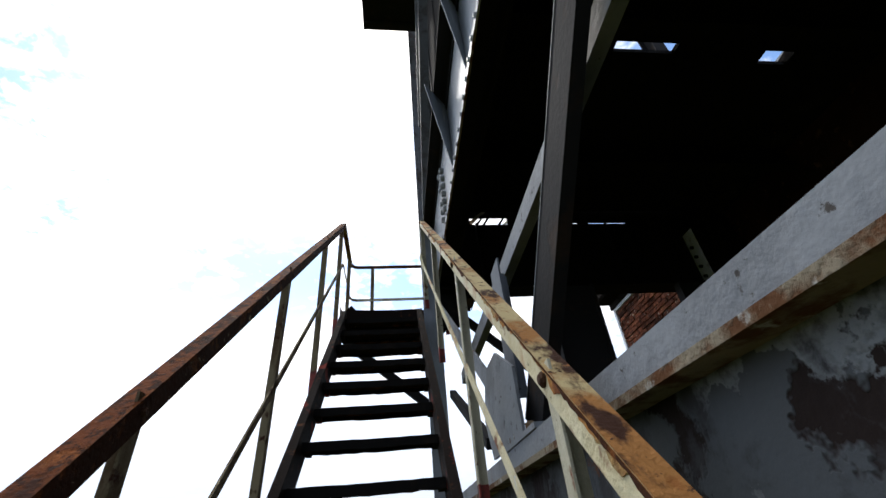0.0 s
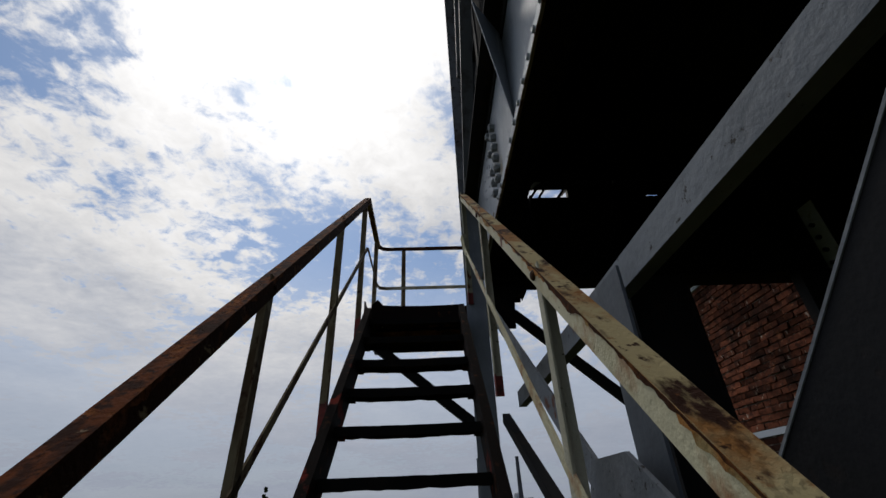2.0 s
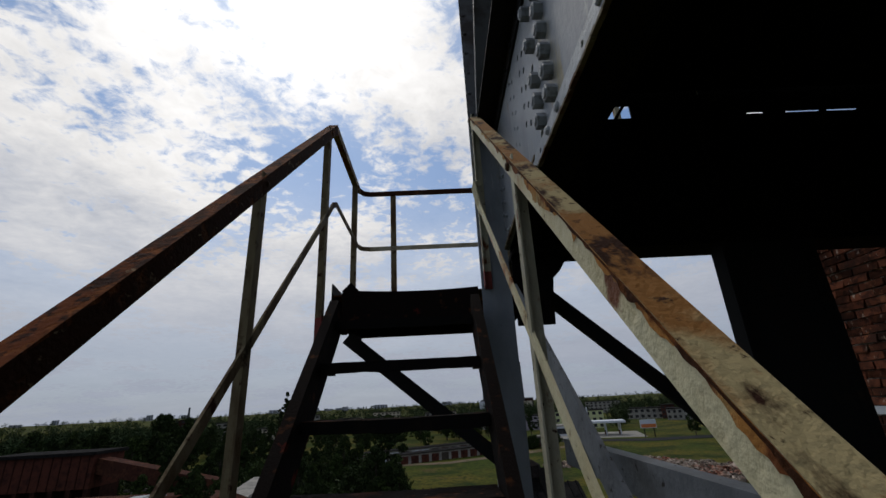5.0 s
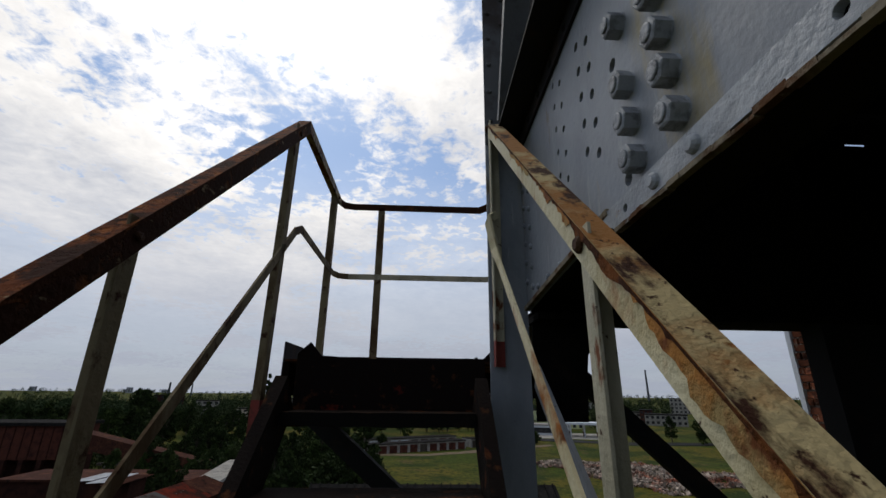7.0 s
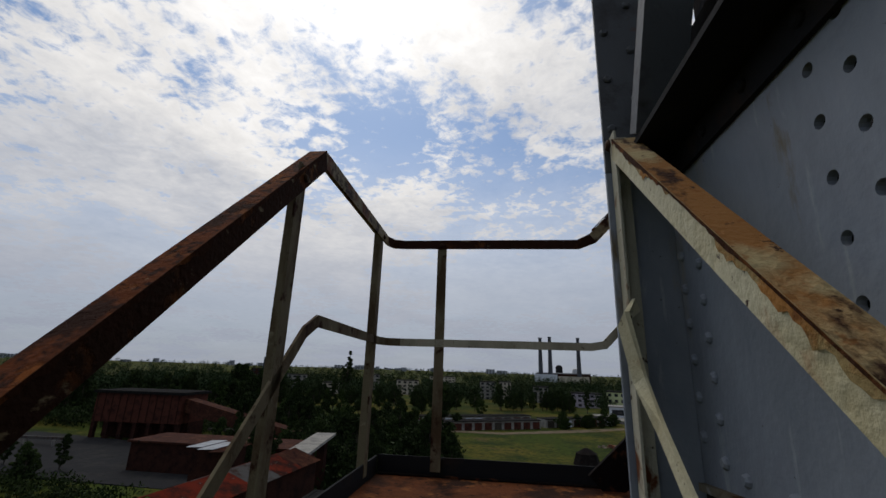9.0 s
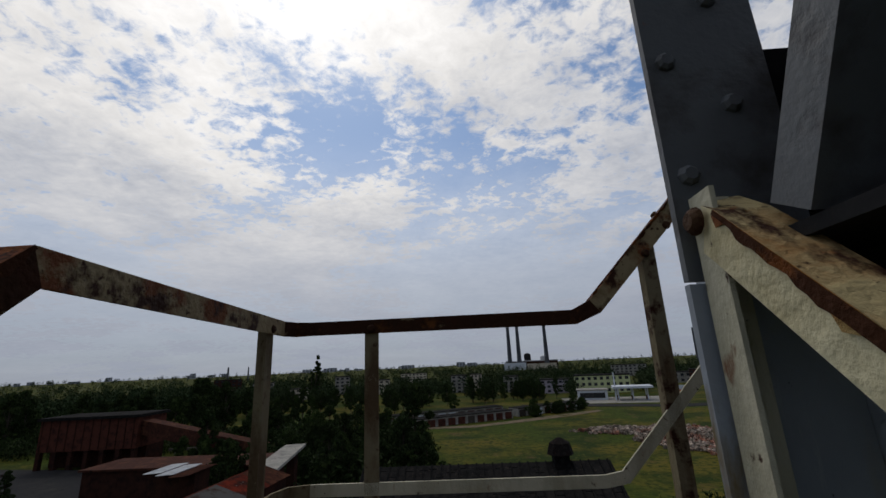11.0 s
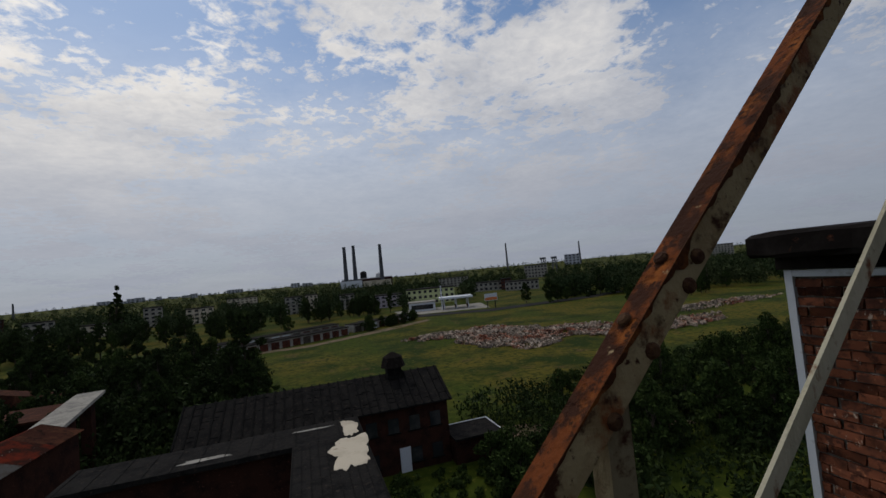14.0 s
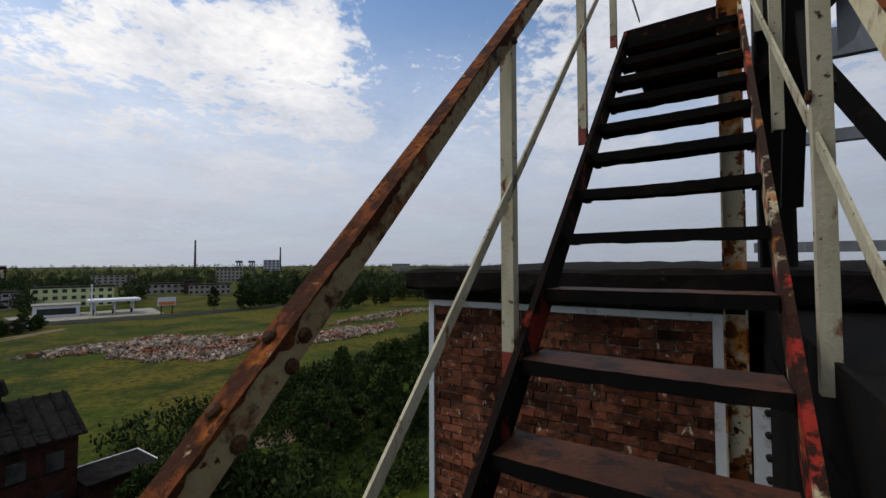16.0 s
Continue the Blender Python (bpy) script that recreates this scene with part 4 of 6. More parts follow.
box(bm, (0.97, -6.5, -1.832), (1.02, -1.2, -1.765))
part("top_chord", bm, M_LIGHT, b3)
bm = bmesh.new()
box(bm, (0.955, -6.5, -1.852), (1.02, -1.2, -1.834))
part("lip", bm, M_LIP, b3)
bm = bmesh.new()
box(bm, (1.022, -6.5, -2.5), (1.035, -1.2, -1.75))
part("web", bm, M_PEEL, b3)
bm = bmesh.new()
box(bm, (0.96, -6.5, -2.52), (1.1, -1.2, -2.5))
part("bottom_flange", bm, M_PEEL, b3)
st = thing("inclined_strut", label="grey channel strut leaning over the flight", category="strut")
bm = bmesh.new()
extrude(bm, [(0, -0.082), (-0.045, -0.082), (-0.045, -0.070), (-0.010, -0.070), (-0.010, 0.070), (-0.045, 0.070), (-0.045, 0.082), (0, 0.082)], (1.04, -3.17, -1.725), (1.04, -5.45, 0.255), (0, 1, 0.3))
# grey strut coloured near-black for the shade the tower throws on it
part("channel", bm, M_DARK, st)
bm = bmesh.new()
extrude(bm, [(0.0005, 0.078), (0.003, 0.078), (0.003, 0.083), (0.0005, 0.083)], (1.04, -3.17, -1.725), (1.04, -5.45, 0.255), (0, 1, 0.3))
part("edge_strip", bm, M_LIGHT, st, "worn pale edge of the strut")
bm = bmesh.new()
box(bm, (0.965, -3.45, -1.763), (1.10, -2.95, -1.745))
part("base_plate", bm, M_LIGHT, st)
for y in (-3.05, -3.12, -3.3):
    bm = bmesh.new()
    hex_bolt(bm, (1.0, y, -1.745), (0, 0, 1), 0.02, 0.03)
    part("bolt", bm, M_LIP, st)
vs_ = thing("hanger", label="short dark grey angle hanger between two beams", category="strut")
bm = bmesh.new()
extrude(bm, angle_profile(0.08, 0.16, 0.009), (1.05, -2.91, -0.885), (1.05, -2.91, -1.53), (0, 1, 0))
# tower shade is put into this grey too
part("angle", bm, M_SLATE, vs_)
gs = thing("gusset_plate", label="pale grey gusset plate joining the braces", category="plate")
bm = bmesh.new()
vv = [(-2.75, -1.35), (-3.0, -1.35), (-3.25, -1.5), (-3.25, -1.74), (-2.7, -1.74), (-2.6, -1.55)]
va = [[bm.verts.new((x, y, z)) for y, z in vv] for x in (0.982, 0.994)]
bm.faces.new(va[0])
bm.faces.new(va[1][::-1])
for k in range(6):
    bm.faces.new((va[0][k], va[0][(k + 1) % 6], va[1][(k + 1) % 6], va[1][k]))
bmesh.ops.recalc_face_normals(bm, faces=bm.faces)
part("plate", bm, M_LIGHT, gs)
for a, b, w, h, mt, lab in (((1.01, -0.92, -0.08), (1.01, -2.9, -1.54), 0.012, 0.1, M_LIGHT, "pale grey diagonal brace bar"),
                            ((1.03, -0.7, 0.13), (3.3, -0.7, -1.95), 0.06, 0.075, M_DARK, "black diagonal brace under the cross girder"),
                            ((1.04, -2.4, -1.62), (1.04, -1.0, -0.95), 0.05, 0.06, M_DARK, "dark diagonal brace bar")):
    br = thing("diagonal_brace", label=lab, category="brace", group="tower braces")
    bm = bmesh.new()
    bar(bm, a, b, w, h)
    part("angle", bm, mt, br)

# ---- tower beyond the second flight ----
leg = thing("tower_column", label="dark tower leg beside the upper flight", category="column", group="tower columns")
for nm, lo, hi in (("web", (5.166, -1.086, 1.344), (5.184, -0.888, 8.274)), ("flange", (5.076, -0.886, 1.344), (5.301, -0.87, 8.274)), ("flange", (5.076, -1.104, 1.344), (5.301, -1.088, 8.274))):
    bm = bmesh.new()
    box(bm, lo, hi)
    part(nm, bm, M_DARK, leg)
for k, (z, h) in enumerate(((3.91, 0.31), (2.92, 0.13), (1.75, 0.11))):
    bt = thing("tie_beam", label="grey horizontal tie beam of the tower", category="beam", group="tie beams")
    bm = bmesh.new()
    bar(bm, (6.88, -0.94, z), (6.88, -6.5, z), 0.1, h)
    part("bar", bm, M_GREY, bt)
for a, b in (((5.13, -0.852, 3.054), (5.13, -1.707, 3.999)), ((5.031, -0.906, 3.684), (5.031, -1.662, 2.289)), ((4.716, -1.032, 1.974), (3.726, -1.032, 4.314)), ((4.896, -1.077, 4.314), (3.906, -1.077, 2.514))):
    br = thing("diagonal_brace", label="dark diagonal tower brace above the roof", category="brace", group="tower braces")
    bm = bmesh.new()
    bar(bm, a, b, 0.07, 0.12, (0, 1, 0))
    part("angle", bm, M_DARK, br)
gp = thing("gusset_plate", label="grey torn gusset plate high on the tower", category="plate")
bm = bmesh.new()
prof = [(-1.392, 3.864), (-1.392, 3.189), (-1.482, 3.252), (-1.554, 3.414), (-1.662, 3.522), (-1.887, 3.774), (-1.887, 3.864)]
va = [[bm.verts.new((x, y, z)) for y, z in prof] for x in (5.19, 5.202)]
bm.faces.new(va[0])
bm.faces.new(va[1][::-1])
for k in range(7):
    bm.faces.new((va[0][k], va[0][(k + 1) % 7], va[1][(k + 1) % 7], va[1][k]))
bmesh.ops.recalc_face_normals(bm, faces=bm.faces)
part("plate", bm, M_GREY, gp)
rc_ = thing("tower_column", label="cream column with heavy orange rust flakes at the brick wall", category="column", group="tower columns")
bm = bmesh.new()
extrude(bm, i_profile(0.13, 0.14, 0.012), (4.86, -0.70, GROUND), (4.41, -0.762, 4.674), (0, 1, 0))
part("shaft", bm, M_FLAKE, rc_)
wp = thing("bolted_plate", label="white plate with dark bolts beside the rusted column", category="plate")
bm = bmesh.new()
box(bm, (4.086, -1.014, 0.084), (4.099, -0.744, 0.849))
part("plate", bm, M_WHITE, wp)
for k in range(5):
    for y in (-0.82, -0.92):
        bm = bmesh.new()
        hex_bolt(bm, (4.086, y, 0.69 - 0.13 * k - (0.06 if y < -0.85 else 0)), (-1, 0, 0), 0.02, 0.03)
        part("bolt", bm, M_DARK, wp)

# ---- brick building beneath the second flight ----
BX, BY0, BY1, BTOP, BMID = 4.53, -0.60, 1.91, 1.163, -0.84
bb = thing("brick_building", label="red brick building with white steel frame and charred eave", category="building")
bm = bmesh.new()
box(bm, (BX + 0.02, BY0, GROUND), (BX + 9, BY1 - 0.02, BTOP + 0.1))
part("core_wall", bm, M_MORTAR, bb)
wall = part("brick_wall", (lambda b: (box(b, (BX + 0.004, BY0 + 0.05, GROUND), (BX + 0.018, BY1 - 0.06, BTOP)), b)[1])(bmesh.new()), M_MORTAR, bb)
for nm, lo, hi in (("frame_post", (BX - 0.035, BY1 - 0.06, GROUND), (BX + 0.015, BY1, BTOP + 0.055)), ("frame_post", (BX - 0.035, BY0 - 0.01, GROUND), (BX + 0.015, BY0 + 0.055, BTOP + 0.055)),
                   ("frame_rail", (BX - 0.033, BY0 + 0.057, BTOP), (BX + 0.015, BY1 - 0.062, BTOP + 0.055)), ("frame_rail", (BX - 0.033, BY0 + 0.057, BMID - 0.07), (BX + 0.015, BY1 - 0.062, BMID)),
                   ("frame_rail", (BX - 0.033, BY0 + 0.057, BMID - 2.5), (BX + 0.015, BY1 - 0.062, BMID - 2.43))):
    bm = bmesh.new()
    box(bm, lo, hi)
    part(nm, bm, M_WHITE, bb)
bm = bmesh.new()
box(bm, (BX - 0.06, BY0 - 4, BTOP + 0.06), (BX + 9, BY1 + 0.04, BTOP + 0.16))
part("cornice", bm, M_CHAR, bb)
bm = bmesh.new()
rng = random.Random(8)
n = 40
prof = [(BX - 0.3, BTOP + 0.165), (BX - 0.33, BTOP + 0.2), (BX - 0.33, BTOP + 0.34), (BX - 0.28, BTOP + 0.37), (BX + 4.5, BTOP + 0.45), (BX + 4.5, BTOP + 0.165)]
rings = []
for k in range(n + 1):
    y = BY1 + 0.06 - 7.0 * k / n
    rings.append([bm.verts.new((x + rng.uniform(-0.015, 0.015), y, z + rng.uniform(-0.012, 0.012))) for x, z in prof])
for a, b in zip(rings, rings[1:]):
    for k in range(6):
        bm.faces.new((a[k], a[(k + 1) % 6], b[(k + 1) % 6], b[k]))
bm.faces.new(rings[0][::-1])
bm.faces.new(rings[-1])
bmesh.ops.recalc_face_normals(bm, faces=bm.faces)
part("eave", bm, M_CHAR, bb)
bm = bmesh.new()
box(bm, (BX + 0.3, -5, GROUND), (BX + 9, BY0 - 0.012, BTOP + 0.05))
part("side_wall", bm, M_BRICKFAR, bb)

# ---- landscape ----
def ground_height(x, y):
    d = math.hypot(x, y)
    h = 0.0
    if d > 60:
        h += (noise.noise(Vector((x * 0.012, y * 0.012, 3))) * 1.2) * min(1, (d - 60) / 100)
    if d > 600:
        h += (noise.noise(Vector((x * 0.0011, y * 0.0011, 7))) + 0.35) * 9 * min(1, (d - 600) / 1400)
    return GROUND + h


def build_ground():
    bm = bmesh.new()
    radii = [0, 8, 16, 26, 38, 52, 68, 86, 106, 130, 160, 200, 260, 340, 450, 600, 800, 1100, 1500, 2000, 2700, 3500, 4700]
    seg = 120
    prev = [bm.verts.new((0, 0, GROUND))]
    for r in radii[1:]:
        ring = []
        for k in range(seg):
            a = 2 * math.pi * k / seg
            x, y = r * math.cos(a), r * math.sin(a)
            ring.append(bm.verts.new((x, y, ground_height(x, y))))
        for k in range(seg):
            j = (k + 1) % seg
            if len(prev) == 1:
                bm.faces.new((prev[0], ring[k], ring[j]))
            else:
                bm.faces.new((prev[k], ring[k], ring[j], prev[j]))
        prev = ring
    for f in bm.faces:
        f.smooth = True
    return part("ground", bm, M_GRASS)


tagged(build_ground(), "green and ochre meadow with waste ground", "ground", kind="structure")


def slab(name, pts, h, mat, label, cat, kind="structure"):
    """A thin flat-lying slab over the ground along a polygon."""
    bm = bmesh.new()
    lo = [bm.verts.new((x, y, ground_height(x, y) - 0.4)) for x, y in pts]
    hi = [bm.verts.new((x, y, ground_height(x, y) + h)) for x, y in pts]
    n = len(pts)
    for k in range(n):
        bm.faces.new((lo[k], lo[(k + 1) % n], hi[(k + 1) % n], hi[k]))
    bm.faces.new(hi)
    bm.faces.new(lo[::-1])
    bmesh.ops.recalc_face_normals(bm, faces=bm.faces)
    return tagged(part(name, bm, mat), label, cat, kind=kind)


slab("road", [(20, 176), (44, 166), (74, 158), (130, 165), (230, 190), (230, 197), (130, 173), (74, 166), (46, 174), (22, 184)], 0.12, M_ASPHALT, "grey asphalt road past the filling station", "road")
slab("pavement", [(40, 178), (78, 172), (84, 196), (42, 204)], 0.1, M_CONCRETE, "pale concrete forecourt of the filling station", "pavement")
slab("yard", [(-110, 60), (-45, 58), (-40, 84), (-105, 92)], 0.08, M_ASPHALT, "dark asphalt works yard", "yard")
slab("path", [(14, 44), (30, 36), (38, 34), (38, 37), (30, 40), (15, 47)], 0.06, M_DIRT, "brown trodden dirt path", "path")
slab("path", [(-20, 129), (2, 127), (25, 138), (45, 152), (44, 155), (22, 142), (2, 131), (-20, 133)], 0.06, M_DIRT, "sandy track before the garages", "path")


# demolition rubble: many small broken blocks in one heap
def rubble(name, cx, cy, rx, ry, count, seed, label):
    rng = random.Random(seed)
    verts, faces = [], []
    for _ in range(count):
        a, q = rng.uniform(0, 2 * math.pi), math.sqrt(rng.random())
        wob = 0.75 + 0.35 * noise.noise(Vector((math.cos(a) * 2 + seed, math.sin(a) * 2, 0)))
        x, y = cx + rx * q * math.cos(a) * wob, cy + ry * q * math.sin(a) * wob
        s = rng.choice((0.15, 0.2, 0.3, 0.4, 0.7))
        z = ground_height(x, y) + max(0, (1 - q) * 0.8 + 0.5 * noise.noise(Vector((x * 0.3, y * 0.3, 1)))) + s * 0.3
        m3 = Euler((rng.uniform(0, 3), rng.uniform(0, 3), rng.uniform(0, 3))).to_matrix()
        b = len(verts)
        d = Vector((s * rng.uniform(0.5, 1.4), s * rng.uniform(0.5, 1.2), s * rng.uniform(0.25, 0.7)))
        for i in range(8):
            v = m3 @ Vector(((1 if i & 1 else -1) * d.x, (1 if i & 2 else -1) * d.y, (1 if i & 4 else -1) * d.z)) * 0.5
            verts.append((x + v.x, y + v.y, z + v.z))
        faces += [(b, b + 2, b + 3, b + 1), (b + 4, b + 5, b + 7, b + 6), (b, b + 1, b + 5, b + 4), (b + 2, b + 6, b + 7, b + 3), (b, b + 4, b + 6, b + 2), (b + 1, b + 3, b + 7, b + 5)]
    me = bpy.data.meshes.new(name)
    me.from_pydata(verts, [], faces)
    me.materials.append(M_RUBBLE)
    return tagged(new(name, me), label, "rubble", kind="stuff")


rubble("rubble_heap", 48, 100, 17, 27, 5200, 3, "heap of pale broken concrete and brick rubble")
rubble("rubble_heap", 82, 82, 24, 9, 2600, 4, "low spread of brick rubble in the grass")
rubble("rubble_heap", 64, 93, 17, 11, 2200, 7, "flat spread of pale rubble and bricks")
rubble("rubble_heap", 37, 112, 13, 7, 1100, 8, "thin tail of broken concrete in the grass")
rubble("rubble_heap", 120, 98, 40, 7, 1200, 6, "scattered rubble along the meadow edge")


# ---- plants ----
def leaf_cloud(verts, faces, centre, radii, count, size, rng, hollow=0.55):
    """Small leaf tufts on a lumpy ellipsoid."""
    for _ in range(count):
        while True:
            v = Vector((rng.uniform(-1, 1), rng.uniform(-1, 1), rng.uniform(-1, 1)))
            if hollow < v.length < 1:
                break
        p = Vector((centre[0] + v.x * radii[0], centre[1] + v.y * radii[1], centre[2] + v.z * radii[2]))
        m3 = Euler((rng.uniform(0, 6.3), rng.uniform(0, 6.3), rng.uniform(0, 6.3))).to_matrix()
        s = size * rng.uniform(0.6, 1.4)
        b = len(verts)
        for q in ((-s, 0, 0), (0, -s * 0.45, 0), (s, 0, s * 0.2), (0, s * 0.45, 0)):
            verts.append(tuple(p + m3 @ Vector(q)))
        faces.append((b, b + 1, b + 2, b + 3))


def mesh_part(name, verts, faces, mat, parent):
    me = bpy.data.meshes.new(name)
    me.from_pydata(verts, [], faces)
    me.materials.append(mat)
    ob = new(name, me)
    ob.parent = parent
    return ob


def make_tree(name, h, spread, clumps, leaves, leaf, seed, mat, label, low=0.25):
    rng = random.Random(seed)
    ob = thing(name, (0, 0, -400), label, "tree" if name == "tree" else "bush", "trees below the tower" if name == "tree" else "bushes on the slope")
    bm = bmesh.new()
    r0 = h * 0.018 + 0.03

    def limb(a, b, ra, rb):
        aa, bb_, d, s, u = axes(a, b, (0.3, 0.2, 1) if abs((Vector(b) - Vector(a)).normalized().z) < 0.95 else (1, 0, 0))
        va = [bm.verts.new(aa + (s * math.cos(k * 1.0472) + u * math.sin(k * 1.0472)) * ra) for k in range(6)]
        vb = [bm.verts.new(bb_ + (s * math.cos(k * 1.0472) + u * math.sin(k * 1.0472)) * rb) for k in range(6)]
        for k in range(6):
            bm.faces.new((va[k], va[(k + 1) % 6], vb[(k + 1) % 6], vb[k]))
    lean = Vector((rng.uniform(-0.04, 0.04) * h, rng.uniform(-0.04, 0.04) * h, h * 0.85))
    limb((0, 0, -0.5), lean * 0.5, r0, r0 * 0.65)
    limb(lean * 0.5, lean, r0 * 0.65, r0 * 0.15)
    verts, faces = [], []
    for k in range(clumps):
        t = low + (1 - low) * (k + rng.random()) / clumps
        a = k * 2.4 + rng.uniform(-0.5, 0.5)
        out = spread * (math.sin(math.pi * min(1, (t - low) / (1 - low) * 0.82 + 0.18))) * rng.uniform(0.35, 1.0)
        c = Vector((math.cos(a) * out + lean.x * t, math.sin(a) * out + lean.y * t, h * t))
        limb(lean * max(0.1, t - 0.22), c, r0 * 0.3, r0 * 0.06)
        rr = spread * rng.uniform(0.28, 0.46)
        leaf_cloud(verts, faces, c, (rr, rr, rr * rng.uniform(0.55, 0.85)), leaves, leaf, rng)
    part("trunk", bm, M_BARK, ob)
    mesh_part("crown", verts, faces, mat, ob)
    return ob


protos = [make_tree("tree", 11, 3.6, 16, 170, 0.34, 11, M_LEAF, "broad dark green deciduous tree", 0.2),
          make_tree("tree", 14, 3.2, 20, 150, 0.34, 12, M_LEAF, "tall dark green deciduous tree", 0.22),
          make_tree("tree", 9, 3.0, 14, 170, 0.30, 13, M_LEAF2, "rounded mid-green deciduous tree", 0.15),
          make_tree("tree", 15, 1.5, 16, 130, 0.30, 14, M_LEAF, "slender dark green poplar tree", 0.1)]
bushes = [make_tree("bush", 3.4, 2.0, 9, 150, 0.2, 21, M_LEAF, "dense dark green bush", 0.12),
          make_tree("bush", 4.6, 2.4, 10, 150, 0.22, 22, M_LEAF2, "spreading green bush with pale tips", 0.12)]
rng = random.Random(77)


def scatter(kinds, count, region, smin, smax, keep=lambda x, y: True):
    n = 0
    while n < count:
        x, y = region(rng)
        if not keep(x, y):
            continue
        src = rng.choice(kinds)
        s = rng.uniform(smin, smax)
        c = copy_thing(src, Matrix())
        c.matrix_basis = Matrix.Translation((x, y, ground_height(x, y) - 0.1)) @ Euler((0, 0, rng.uniform(0, 6.28))).to_matrix().to_4x4() @ Matrix.Diagonal((s, s, s * rng.uniform(0.85, 1.15), 1))
        n += 1


def strip(x0, y0, x1, y1, w):
    def f(r):
        t, s = r.random(), r.uniform(-w, w)
        d = math.hypot(x1 - x0, y1 - y0)
        return x0 + (x1 - x0) * t - (y1 - y0) / d * s, y0 + (y1 - y0) * t + (x1 - x0) / d * s
    return f


# bushes and young trees between the meadow and the works
scatter(bushes, 24, strip(26, 47, 84, 50, 4), 0.5, 0.8)
scatter([protos[2]], 12, strip(40, 40, 80, 44, 5), 0.5, 0.7)
scatter([protos[2], bushes[1], bushes[0]], 34, strip(28, 34, 60, 27, 6), 0.45, 0.75)
scatter(bushes, 14, strip(15, 34, 26, 30, 3), 0.5, 0.9)
# big trees left of the meadow
scatter(protos[:3], 22, strip(-22, 84, -60, 92, 10), 0.5, 0.75)
scatter([protos[1]], 1, strip(-10, 84, -9.9, 84, 0.1), 1.02, 1.03)
scatter(bushes, 16, strip(-8, 74, -30, 70, 5), 0.7, 1.2)
scatter(protos[:3], 20, strip(-14, 64, -34, 60, 7), 0.4, 0.62)
scatter(protos[:3], 26, strip(-60, 116, -18, 112, 8), 0.55, 0.85)
scatter(protos[:3], 22, strip(-118, 66, -60, 60, 6), 0.35, 0.55)
scatter(protos[:3], 10, strip(-8, 62, -16, 100, 4), 0.45, 0.7)
scatter(protos[:3], 30, strip(-150, 120, -70, 125, 16), 0.9, 1.3)
scatter(protos[:3], 60, strip(-130, 190, 0, 185, 22), 0.5, 0.85)
scatter([protos[3]], 4, strip(-90, 250, -84, 252, 2), 1.3, 1.7)
scatter(protos, 30, strip(2, 205, 38, 215, 12), 0.5, 0.8)
scatter(protos[:3] + bushes, 34, strip(96, 168, 190, 185, 9), 0.5, 0.9)
scatter(bushes, 16, strip(20, 146, 44, 160, 3), 0.7, 1.1)
scatter(protos, 30, strip(110, 120, 240, 170, 9), 0.5, 0.85)
for p in protos + bushes:
    for o in (*p.children_recursive, p):
        bpy.data.objects.remove(o)


def thicket(name, pts, count, hmin, hmax, mat, seed, label):
    """Continuous low growth over a polygon: overlapping clumps of small leaves, taller in drifts."""
    r = random.Random(seed)
    xs, ys = [p[0] for p in pts], [p[1] for p in pts]
    verts, faces = [], []
    n = 0
    while n < count:
        x, y = r.uniform(min(xs), max(xs)), r.uniform(min(ys), max(ys))
        inside = False
        for (ax, ay), (bx, by) in zip(pts, pts[1:] + pts[:1]):
            if (ay > y) != (by > y) and x < (bx - ax) * (y - ay) / (by - ay) + ax:
                inside = not inside
        if not inside:
            continue
        drift = 0.5 + 0.9 * noise.noise(Vector((x * 0.09, y * 0.09, seed)))
        h = hmin + (hmax - hmin) * min(1, max(0, drift)) * r.uniform(0.5, 1.0)
        z = ground_height(x, y)
        leaf_cloud(verts, faces, (x, y, z + h * 0.5), (h * 0.62, h * 0.62, h * 0.55), 44, 0.12 + h * 0.055, r, 0.35)
        n += 1
    me = bpy.data.meshes.new(name)
    me.from_pydata(verts, [], faces)
    me.materials.append(mat)
    return tagged(new(name, me), label, "undergrowth", kind="stuff")


thicket("shrub_belt", [(17, 50), (40, 55), (84, 60), (120, 62), (120, 20), (22, 20), (18, 30), (19, 46)], 1900, 0.9, 3.8, M_LEAF, 51, "continuous dark green shrub belt below the meadow")
thicket("shrub_belt", [(-10, 50), (10, 50), (6, 58), (-6, 66), (-7, 84), (-8, 104), (-16, 118), (-58, 118), (-52, 92), (-54, 78), (-32, 62), (-14, 48)], 1900, 1.4, 6.5, M_LEAF, 52, "dark overgrown thicket behind the brick works")
thicket("weeds", [(6, 12), (17, 14), (17, 37), (6, 38)], 260, 0.3, 1.1, M_LEAF2, 53, "weeds growing beside the low works roofs")
thicket("shrub_belt", [(-150, 34), (-36, 34), (-42, 50), (-60, 58), (-150, 60)], 1100, 0.8, 4.0, M_LEAF, 54, "dark scrub at the near edge of the works yard")
thicket("shrub_belt", [(-150, 96), (-64, 104), (-60, 122), (-150, 140)], 700, 2.0, 7.0, M_LEAF, 55, "dark tall scrub behind the brick hall")


# open ground before the larger buildings: bearing, half width, depth
CLEARINGS = ((16.4, 2.6, 250), (10.8, 1.5, 262), (25, 3, 330), (29, 2, 300), (-20.9, 1.4, 300), (-16, 0.8, 330), (-25, 0.8, 340), (-1.2, 1, 290), (1, 0.8, 300), (-11.5, 1, 310), (5.4, 0.8, 280), (30.6, 1.5, 520), (19.6, 1.4, 460))


